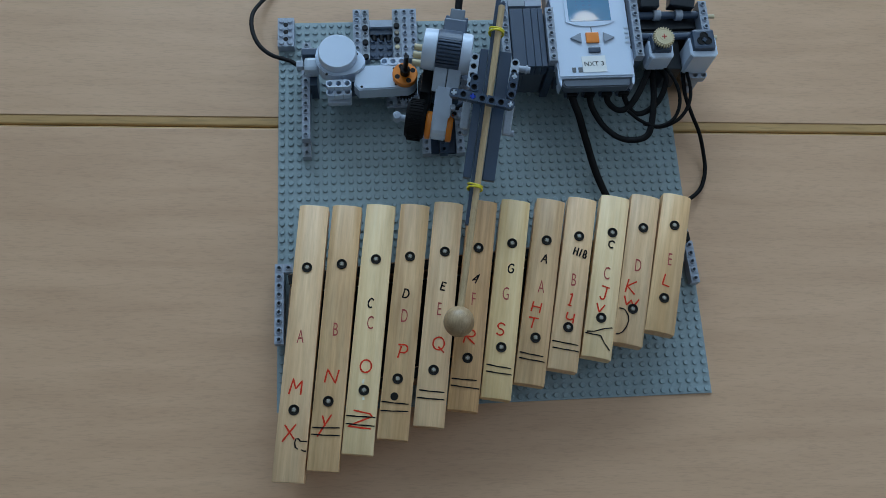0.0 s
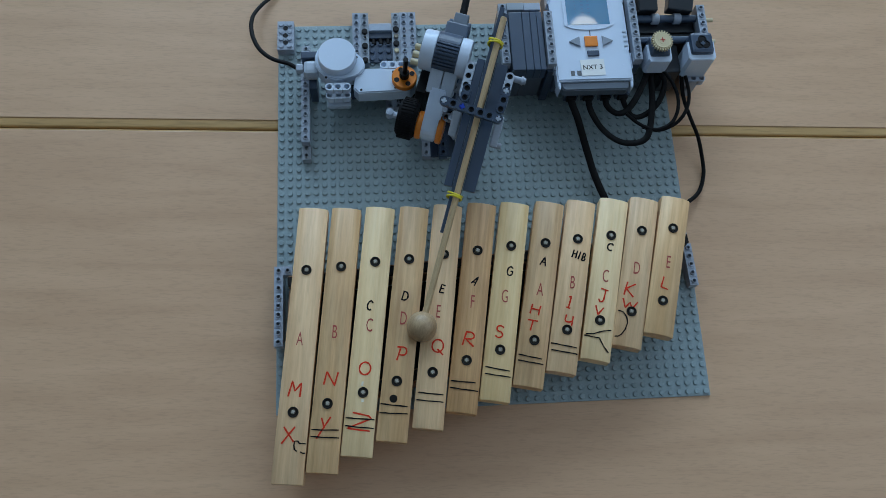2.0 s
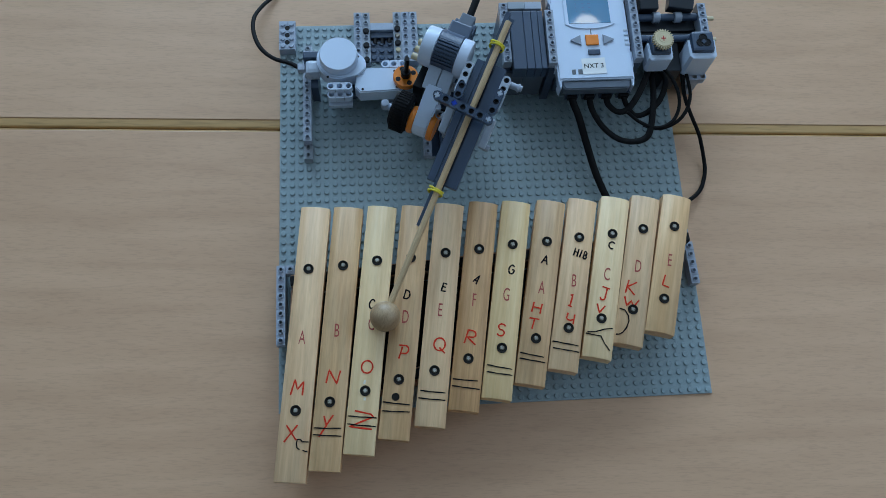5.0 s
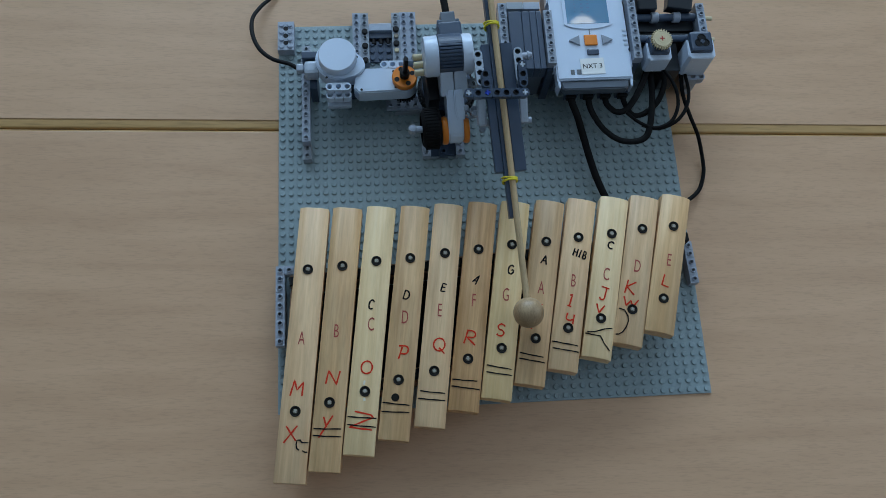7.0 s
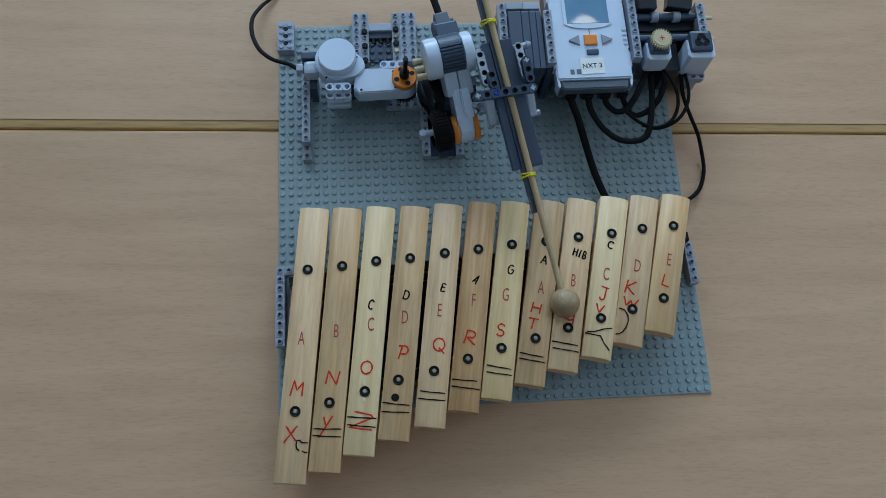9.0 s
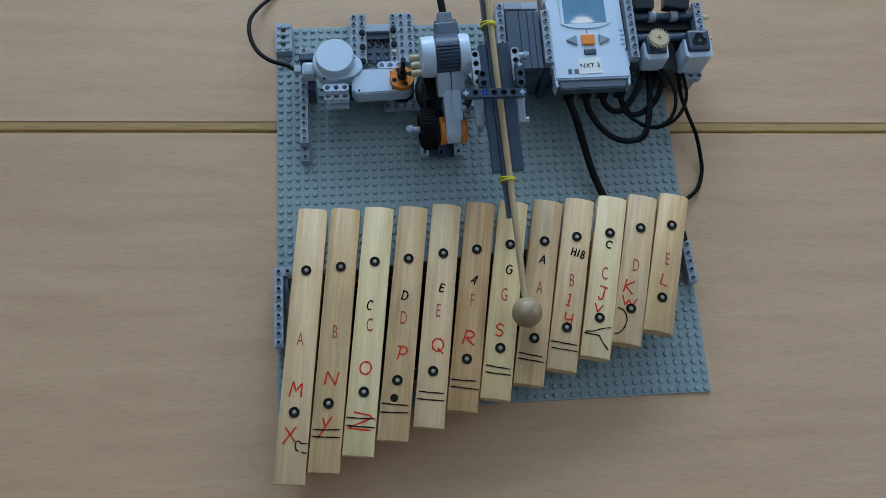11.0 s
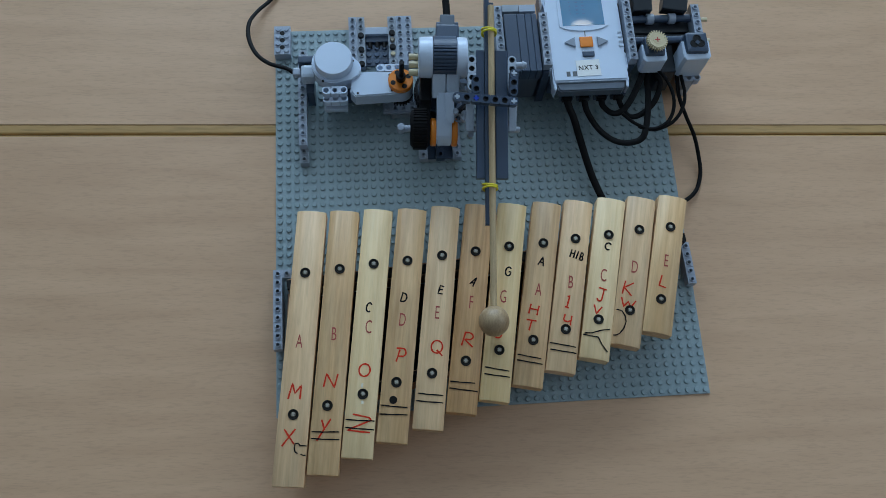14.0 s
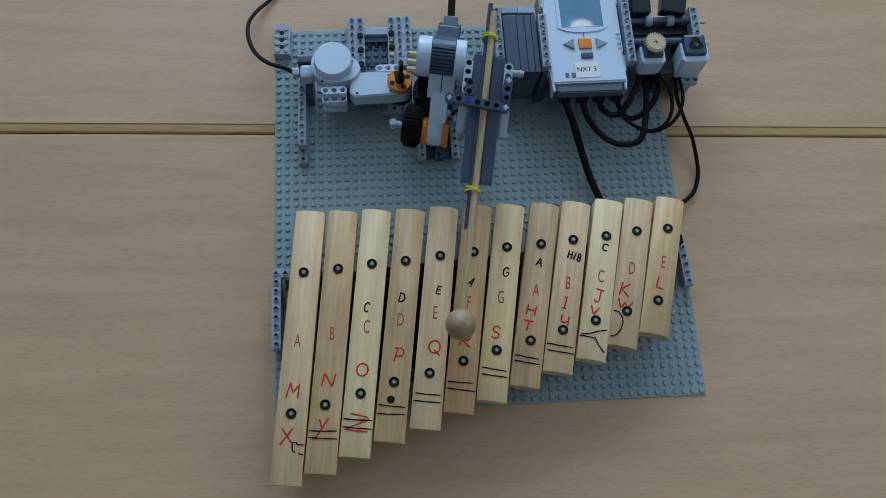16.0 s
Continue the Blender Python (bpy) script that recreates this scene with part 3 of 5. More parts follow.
def bar(xylophone, i, top, end, screws, marks, strokes=()):
    """One bar from its far end to its near end; y runs from the far end, x across."""
    top, end = Vector(top), Vector(end)
    d = end - top
    mat = {"tan": TANPINE, "pale": PALEPINE, "brown": BROWNPINE}.get(BAR_WOOD.get(i), PINE)
    ob = part("bar", bar_mesh(d.length), mat, xylophone, m=Matrix.Translation((top.x, top.y, BAR_Z)) @ Matrix.Rotation(math.atan2(d.x, -d.y), 4, "Z"), smooth=True)
    LAST[0] = ob
    for x, y in screws:
        screw(ob, y, x)
    for body, ink, x, y, wide, high in marks:
        if ink == "t":
            data = text_mesh(body, high * 1.12, -0.00003)
            data.transform(Matrix.Diagonal((0.60, 1.16, 1, 1)))
            on_bar(data, x, -y, 0.02)
        else:
            data = handwritten(body, x, -y, wide, high, 0.00150 if ink == "r" else 0.00150, -0.10 if ink == "r" else -0.15)
        part("letter", data, INK[ink], ob, {"t": "thin faded red letter", "r": "red marker letter", "k": "small black handwritten letter"}[ink])
    for k, pts in enumerate(strokes):
        if len(pts) == 2:
            (xa, ya), (xb, yb) = pts
            pts = [(xa, ya), (xa * 0.6 + xb * 0.4, ya * 0.6 + yb * 0.4 + 0.0005), (xb, yb)]
        part("pen_line", stroke_on_bar([(a, -b) for a, b in pts], 0.0012, 0.0006 + 0.00005 * k), BLACKINK, ob, "black pen line")
    return ob


def xylophone():
    x = tagged(empty("xylophone"), "wooden xylophone with twelve lettered pine bars on a brown frame", "xylophone")
    # frame: two long rails and two ends, felt-lined, standing on the baseplate
    def rail(name, a, b, w, z1, mat, label=""):
        a, b = Vector(a), Vector(b)
        d = b - a
        bm = boxes((0, d.length, -w / 2, w / 2, 0.0035, z1), bevel=0.001)
        return part(name, bm, mat, x, label, Matrix.Translation((a.x, a.y, 0)) @ Matrix.Rotation(math.atan2(d.y, d.x), 4, "Z"))
    rail("rail", (0.0135, 0.111), (0.371, 0.139), 0.012, 0.0275, RAILWOOD, "dark brown wooden rail")
    rail("rail", (0.0085, -0.004), (0.350, 0.083), 0.012, 0.0275, RAILWOOD, "dark brown wooden rail")
    rail("end_board", (0.0095, 0.004), (0.0155, 0.105), 0.004, 0.024, RAILWOOD)
    rail("end_board", (0.352, 0.092), (0.3635, 0.133), 0.006, 0.024, RAILWOOD)
    rail("felt_strip", (0.013, 0.1112), (0.374, 0.1388), 0.0085, 0.02995, FELT, "black felt strip under the bars")
    rail("felt_strip", (0.009, -0.0033), (0.354, 0.0845), 0.0085, 0.02995, FELT, "black felt strip under the bars")
    bm = bmesh.new()
    prism(bm, [(0.013, 0.004), (0.356, 0.092), (0.369, 0.131), (0.0165, 0.104)], 0.0036, 0.006)
    part("bottom_board", bm, FELT, x, "black bottom board")
    bar(x, 0, (0.0372, 0.1730), (0.0142, -0.0601), [(-0.0008, 0.0569), (-0.0002, 0.1775)], [("A", "t", -0.0006, 0.1174, 0, 0.0127), ("M", "r", -0.0002, 0.1591, 0.0096, 0.0130), ("X", "r", -0.0023, 0.1960, 0.0105, 0.0150)],
        [[(0.0125, 0.2018), (0.0073, 0.2020), (0.0060, 0.2002), (0.0035, 0.2004), (0.0031, 0.2038), (0.0038, 0.2069), (0.0060, 0.2083)], [(0.0083, 0.2085), (0.0104, 0.2094), (0.0123, 0.2093)]])
    bar(x, 1, (0.0660, 0.1720), (0.0419, -0.0528), [(0.0001, 0.0539), (-0.0004, 0.1709)], [("B", "t", -0.0001, 0.1117, 0, 0.0127), ("N", "r", 0.0004, 0.1503, 0.0105, 0.0122), ("Y", "r", -0.0013, 0.1905, 0.0088, 0.0190)],
        [[(-0.0116, 0.1923), (0.0107, 0.1915)], [(-0.0118, 0.1977), (0.0114, 0.1977)]])
    bar(x, 2, (0.0957, 0.1720), (0.0697, -0.0412), [(0.0001, 0.0507), (0.0006, 0.1633)], [("C", "k", -0.0009, 0.0896, 0.0044, 0.0080), ("C", "t", 0.0005, 0.1072, 0, 0.0127), ("O", "r", 0.0003, 0.1435, 0.0100, 0.0105), ("Z", "r", 0.0004, 0.1877, 0.0185, 0.0150)],
        [[(-0.0118, 0.1845), (0.0119, 0.1844)], [(-0.0116, 0.1909), (0.0120, 0.1915)]])
    part("paint_smudge", stroke_on_bar([(-0.0004, -0.1545), (-0.0008, -0.1580)], 0.0017), SMUDGE, LAST[0], "whitish paint smudge")
    part("paint_smudge", stroke_on_bar([(0.0006, -0.1688), (0.0010, -0.1713)], 0.0020), SMUDGE, LAST[0], "whitish paint smudge")
    b = bar(x, 3, (0.1259, 0.1712), (0.0984, -0.0308), [(-0.0003, 0.0486), (-0.0005, 0.1547)], [("D", "k", -0.0006, 0.0820, 0.0058, 0.0082), ("D", "t", -0.0001, 0.1019, 0, 0.0127), ("P", "r", 0.0009, 0.1317, 0.0086, 0.0122)],
            [[(-0.0120, 0.1740), (0.0104, 0.1747)], [(-0.0121, 0.1814), (0.0109, 0.1805)]])
    bm = bmesh.new()
    lathe(bm, [(0.0033, -0.0002), (0.0033, 0.00035), (0, 0.00035)], pose(-0.0018, -0.1694, BAR_H), 16)
    part("plugged_hole", bm, WASHER, b, "black round plugged screw hole")
    bar(x, 4, (0.1558, 0.1722), (0.1283, -0.0220), [(0.0001, 0.0462), (-0.0003, 0.1498)], [("E", "k", 0.0016, 0.0774, 0.0050, 0.0078), ("E", "t", -0.0002, 0.0982, 0, 0.0127), ("Q", "r", 0.0023, 0.1280, 0.0108, 0.0120)],
        [[(-0.0107, 0.1671), (0.0104, 0.1674)], [(-0.0117, 0.1733), (0.0109, 0.1734)]])
    bar(x, 5, (0.1863, 0.1727), (0.1568, -0.0104), [(-0.0002, 0.0445), (-0.0003, 0.1418)], [("f", "k", 0.0, 0.0725, 0.0052, 0.0086), ("F", "t", -0.0003, 0.0914, 0, 0.0127), ("R", "r", -0.0002, 0.1235, 0.0104, 0.0124)],
        [[(-0.0118, 0.1599), (0.0092, 0.1596)], [(-0.0119, 0.1656), (0.0119, 0.1663)]])
    bar(x, 6, (0.2159, 0.1722), (0.1849, -0.0020), [(0.0001, 0.0409), (-0.0001, 0.1338)], [("G", "k", 0.0015, 0.0640, 0.0054, 0.0080), ("G", "t", -0.0009, 0.0875, 0, 0.0127), ("S", "r", -0.0022, 0.1184, 0.0074, 0.0104)],
        [[(-0.0109, 0.1493), (0.0101, 0.1506)], [(-0.0107, 0.1551), (0.0111, 0.1556)]])
    bar(x, 7, (0.2474, 0.1718), (0.2138, 0.0085), [(-0.0001, 0.0391), (0.0002, 0.1269)], [("A", "k", 0.0001, 0.0562, 0.0056, 0.0080), ("A", "t", 0.0, 0.0824, 0, 0.0127), ("H", "r", -0.0020, 0.1004, 0.0082, 0.0088), ("T", "r", -0.0035, 0.1145, 0.0085, 0.0095)],
        [[(-0.0115, 0.1406), (0.0087, 0.1419)], [(-0.0114, 0.1455), (0.0103, 0.1463)]])
    bar(x, 8, (0.2762, 0.1722), (0.2429, 0.0192), [(0.0001, 0.0367), (0.0001, 0.1196)], [("H/B", "k", 0.0031, 0.0517, 0.0036, 0.0074), ("B", "t", -0.0001, 0.0778, 0, 0.0127), ("I", "r", -0.0005, 0.0951, 0.0046, 0.0110), ("U", "r", 0.0005, 0.1111, 0.0068, 0.0086)],
        [[(-0.0119, 0.1328), (0.0104, 0.1336)], [(-0.0109, 0.1386), (0.0117, 0.1388)]])
    bar(x, 9, (0.3063, 0.1729), (0.2728, 0.0284), [(0.0003, 0.0352), (-0.0005, 0.1136)], [("C", "k", 0.0005, 0.0461, 0.0054, 0.0064), ("C", "t", -0.0003, 0.0739, 0, 0.0127), ("J", "r", -0.0006, 0.0914, 0.0076, 0.0118), ("V", "r", -0.0026, 0.1052, 0.0076, 0.0075)],
        [[(-0.0109, 0.1271), (-0.0048, 0.1264), (0.0032, 0.1226), (0.0104, 0.1204)], [(-0.0120, 0.1283), (-0.0064, 0.1291), (0.0007, 0.1292), (0.0046, 0.1351), (0.0101, 0.1403)]])
    bar(x, 10, (0.3342, 0.1727), (0.3012, 0.0386), [(0.0002, 0.0315), (-0.0002, 0.1068)], [("D", "t", -0.0003, 0.0677, 0, 0.0127), ("K", "r", -0.0041, 0.0874, 0.0088, 0.0122), ("W", "r", -0.0026, 0.1008, 0.0128, 0.0078)],
        [[(-0.0114, 0.1076), (-0.0070, 0.1086), (-0.0036, 0.1131), (-0.0025, 0.1177), (-0.0039, 0.1238), (-0.0065, 0.1285), (-0.0091, 0.1305), (-0.0116, 0.1308)]])
    bar(x, 11, (0.3631, 0.1726), (0.3302, 0.0479), [(0.0, 0.0302), (-0.0008, 0.0985)], [("E", "t", -0.0003, 0.0632, 0, 0.0127), ("L", "r", -0.0005, 0.0822, 0.0070, 0.0104)])


xylophone()


# ---- building bricks on the baseplate ----
def brick(parent, nx, ny, h, x, y, z, mat=None, name="brick", hollow=True, rz=0, label=""):
    return part(name, studded(nx, ny, h, hollow), mat or LGREY, parent, label, pose(x, y, z, 0, 0, rz))


def fences():
    t = tagged(empty("brick_fence"), "light grey toy bricks fencing the xylophone's short side", "toy bricks", "fences of the xylophone")
    brick(t, 1, 9, 0.0096, 0.0, 0.056, Z1 + 0.0096)
    brick(t, 1, 1, 0.0096, 0.008, 0.120, Z1 + 0.0096)
    brick(t, 1, 8, 0.0096, 0.0, 0.064, Z1, OGREY)
    t = tagged(empty("brick_fence"), "slanted light grey toy beam beside the shortest bar", "toy bricks", "fences of the xylophone")
    brick(t, 1, 5, 0.0096, 0.3755, 0.0985, Z1 + 0.0032, rz=2.5)
    brick(t, 1, 3, 0.0030, 0.3753, 0.107, Z1, OGREY, rz=2.5, hollow=False)


def corner_brick():
    t = tagged(empty("corner_brick"), "light grey two by four brick with pin holes", "toy brick")
    brick(t, 2, 4, 0.0096, 0.0, 0.352, Z1, hollow=False, label="")
    # flat black discs give the shade inside the pin holes
    for k in range(3):
        bm = bmesh.new()
        lathe(bm, [(0.0024, 0), (0.0024, 0.0003), (0, 0.0003)], pose(0.008, 0.360 + k * 0.008, Z1 + 0.0096), 16)
        part("pin_hole_shade", bm, BLACK, t, "black disc for the shade in a hole between the studs")


def drive_frame():
    """The open rectangle of bricks behind the turning motor."""
    t = tagged(empty("drive_support"), "open frame of light grey technic bricks with black pins", "toy bricks")
    brick(t, 1, 8, 0.0096, 0.0735, 0.328, Z1 + 0.0005)
    brick(t, 1, 7, 0.0096, 0.0815, 0.336, Z1, OGREY, hollow=True)
    brick(t, 2, 7, 0.0096, 0.1205, 0.336, Z1 + 0.0005)
    brick(t, 1, 7, 0.0096, 0.1125, 0.336, Z1, OGREY)
    part("cross_brick", boxes((0.0897, 0.1123, 0.372, 0.380, Z1, Z1 + 0.0096), bevel=0.0004), LGREY, t)
    part("cross_plate", boxes((0.0897, 0.1123, 0.3655, 0.3718, Z1, Z1 + 0.006), bevel=0.0004), DGREY, t, "dark grey axle block")
    for k in range(3):
        bm = bmesh.new()
        rod(bm, (0.094 + k * 0.0072, 0.3685, Z1 + 0.003), (0.094 + k * 0.0072, 0.3595, Z1 + 0.003), 0.0027, chamfer=0.0005)
        part("pin", bm, BLACK, t, smooth=True)
    for k, (mat, r) in enumerate(((BLACK, 0.003), (STEEL, 0.0024), (BLACK, 0.003), (TAN, 0.0024))):
        bm = bmesh.new()
        rod(bm, (0.1165, 0.372 - k * 0.008, Z1 + 0.0090), (0.1165, 0.372 - k * 0.008, Z1 + 0.0128), r, chamfer=0.0005)
        part("pin", bm, mat, t, smooth=True)
    for k in range(3):
        bm = bmesh.new()
        rod(bm, (0.0855, 0.370 - k * 0.016, Z1 + 0.0090), (0.0855, 0.370 - k * 0.016, Z1 + 0.0126), 0.003, chamfer=0.0005)
        part("pin", bm, BLACK, t, smooth=True)
    # the baseplate's shadow inside the frame, put in as dark coloured studs
    part("dark_plate", studded(3, 3, 0.0032, False), DGREY, t, "dark studs standing in for the shadowed baseplate", pose(0.0885, 0.340, Z1))


def side_beam():
    t = tagged(empty("side_beam"), "long grey studded beam along the turning motor", "toy beam")
    brick(t, 1, 12, 0.0096, 0.024, 0.2485, Z1 + 0.0096)
    brick(t, 1, 2, 0.0096, 0.024, 0.2345, Z1, OGREY)
    brick(t, 1, 2, 0.0096, 0.024, 0.340, Z1, OGREY)
    part("leg_block", boxes((0.0325, 0.0395, 0.2990, 0.320, Z1, 0.0295), bevel=0.0006), DGREY, t, "dark grey upright block")


fences()
corner_brick()
drive_frame()
side_beam()


def motor_a():
    """The motor that turns the arm: it lies flat, its hub upwards."""
    t = tagged(empty("turning_motor"), "white and pale grey toy servo motor lying flat on supports", "motor")
    cx, cy, zt = 0.0603, 0.3178, 0.0590
    bm = bmesh.new()
    lathe(bm, [(0, zt), (0.0010, zt), (0.0167, zt), (0.0174, zt - 0.0008), (0.0178, zt - 0.006), (0.0178, 0.030), (0, 0.030)], pose(cx, cy, 0), 48)
    part("motor_drum", bm, WHITE, t, "white round motor drum", smooth=True)
    bm = bmesh.new()
    lobe = [(cx + 0.0130 + 0.0120 * math.cos(radians(k)), cy - 0.0060 + 0.0120 * math.sin(radians(k))) for k in range(-80, 61, 14)]
    main = [(cx + 0.0208 * math.cos(radians(k)), cy + 0.0208 * math.sin(radians(k))) for k in range(80, 286, 12)]
    prism(bm, lobe + main, 0.034, 0.0500, 0.0010)
    part("gear_housing", bm, WHITE, t)
    bm = bmesh.new()
    hx, hy = 0.1215, 0.2965
    arc = [(hx + 0.0115 * math.cos(radians(k)), hy + 0.0115 * math.sin(radians(k))) for k in range(-80, 81, 16)]
    prism(bm, [(0.0745, 0.2890)] + [(0.079, 0.2835)] + arc + [(0.103, 0.3085), (0.085, 0.3090), (0.0765, 0.305)], 0.030, 0.0475, 0.0012)
    part("gear_neck", bm, WHITE, t, "white flat gearbox arm")
    # screw holes are not cut: black discs carry their dark insides
    for x, y in ((0.0815, 0.2868), (0.1130, 0.2885), (0.1115, 0.3050), (0.0780, 0.318), (0.0500, 0.2975)):
        bm = bmesh.new()
        lathe(bm, [(0.0012, 0), (0.0012, 0.0002), (0, 0.0002)], pose(x, y, 0.0475 if x > 0.08 else 0.0525), 12)
        part("screw_hole_shade", bm, BLACK, t)
    part("tab", liftarm(3), WHITE, t, "white tab with three holes", pose(0.1030, 0.3125, 0.044))
    part("tab", liftarm(3), WHITE, t, "white tab with three holes", pose(0.0525, 0.2885, 0.048))
    part("tab", liftarm(3), WHITE, t, "white tab with three holes", pose(0.0525, 0.2835, 0.041))
    part("tab_web", boxes((0.0495, 0.0715, 0.2775, 0.290, 0.0285, 0.0341), bevel=0.001), PALE, t)
    bm = bmesh.new()
    lathe(bm, [(0, 0.0002), (0.0116, 0.0002), (0.0116, 0.0048), (0.0108, 0.0056), (0.0030, 0.0056), (0.0028, 0.003), (0, 0.003)], pose(hx, hy, 0.0475), 32)
    hub = part("hub", bm, ORANGE, t, "orange output hub", smooth=True)
    # the shade in the hub's four holes, laid on as black discs
    for k in range(4):
        bm = bmesh.new()
        lathe(bm, [(0.0024, 0), (0.0024, 0.0002), (0, 0.0002)], pose(hx + 0.0078 * math.cos(k * 1.571 + 0.4), hy + 0.0078 * math.sin(k * 1.571 + 0.4), 0.0531), 14)
        part("hub_hole_shade", bm, BLACK, hub)
    bm = bmesh.new()
    rod(bm, (hx, hy, 0.050), (hx + 0.001, hy + 0.002, 0.080), 0.0023)
    rod(bm, (hx, hy, 0.054), (hx, hy, 0.061), 0.0046, chamfer=0.0006)
    part("axle", bm, BLACK, t, "black cross axle with a bushing", smooth=True)
    # added block, mostly hidden: keeps window light from passing beneath the motor
    part("motor_support", boxes((0.0500, 0.1120, 0.3010, 0.3170, Z1, 0.0296), bevel=0.0006), DGREY, t, "hidden dark grey block added to stop light under the motor")
    part("socket", boxes((0.0285, 0.0420, 0.3065, 0.3205, 0.030, 0.0450), bevel=0.0035), PALE, t, "pale grey cable socket housing")
    part("socket_block", boxes((0.0265, 0.0425, 0.3216, 0.329, 0.030, 0.046), bevel=0.001), DGREY, t)
    part("plug", boxes((0.0215, 0.0282, 0.3100, 0.3168, 0.0380, 0.0446), bevel=0.001), LGREY, t, "small grey cable end")


motor_a()


def turntable_base():
    t = tagged(empty("turntable_base"), "grey brick base carrying a black geared turntable", "toy base")
    brick(t, 9, 2, 0.0032, 0.104, 0.2825, Z1 + 0.0096, LGREY, hollow=True)
    brick(t, 5, 2, 0.0079, 0.112, 0.2825, Z1, OGREY, hollow=False)
    brick(t, 1, 9, 0.0064, 0.1365, 0.234, Z1 + 0.0045, LGREY)
    brick(t, 1, 6, 0.0064, 0.1525, 0.234, Z1 + 0.0045, DGREY)
    brick(t, 1, 6, 0.0064, 0.1685, 0.234, Z1 + 0.0045, LGREY)
    part("dark_brick", boxes((0.1447, 0.1523, 0.236, 0.282, Z1, Z1 + 0.006), bevel=0.0004), DGREY, t)
    part("dark_brick", boxes((0.1607, 0.1683, 0.236, 0.282, Z1, Z1 + 0.006), bevel=0.0004), DGREY, t)
    part("plate", boxes((0.1367, 0.1763, 0.235, 0.282, Z1 + 0.0002, Z1 + 0.0044), bevel=0.0002), OGREY, t)
    part("tower", boxes((0.143, 0.181, 0.277, 0.314, Z1, 0.022), bevel=0.0006), DGREY, t, "dark grey brick tower")
    bm = bmesh.new()
    lathe(bm, [(0, 0.0221), (0.026, 0.0221), (0.026, 0.029), (0.024, 0.030), (0.017, 0.030), (0, 0.030)], pose(0.162, 0.2955, 0), 40)
    ring = part("turntable", bm, BLACK, t, "black turntable ring", smooth=True)
    bm = bmesh.new()
    for k in range(56):
        box(bm, 0.0255, 0.0282, -0.0007, 0.0007, 0.0222, 0.0288, m=pose(0.162, 0.2955, 0, 0, 0, k * 360 / 56))
    tagged(part("tooth_rim", bm, BLACK, ring), kind="stuff")
    gear(t, BLACK, pose(0.1215, 0.2965, 0.0230), 0.012, 24, 0.006)


def gear(parent, mat, m, r, teeth, h, label="", name="gear"):
    """A toothed wheel with a raised rim and hub."""
    bm = bmesh.new()
    step = math.tau / teeth
    outline = []
    for k in range(teeth):
        for f, q in ((0.0, r - 0.0019), (0.42, r - 0.0019), (0.56, r), (0.86, r)):
            outline.append((q * math.cos((k + f) * step), q * math.sin((k + f) * step)))
    prism(bm, outline, 0.0002, h - 0.0006, 0.0, m)
    lathe(bm, [(0, h), (0.0030, h), (0.0044, h), (0.0046, h - 0.0002), (r * 0.70, h - 0.0002), (r * 0.72, h), (r - 0.0026, h), (r - 0.0024, h - 0.0008), (0, h - 0.0008)], m, 28)
    return part(name, bm, mat, parent, label)


turntable_base()


# ---- the control brick and its mount ----
NX, NY, NZ = 0.2965, 0.2830, 0.0640       # middle of the near top edge


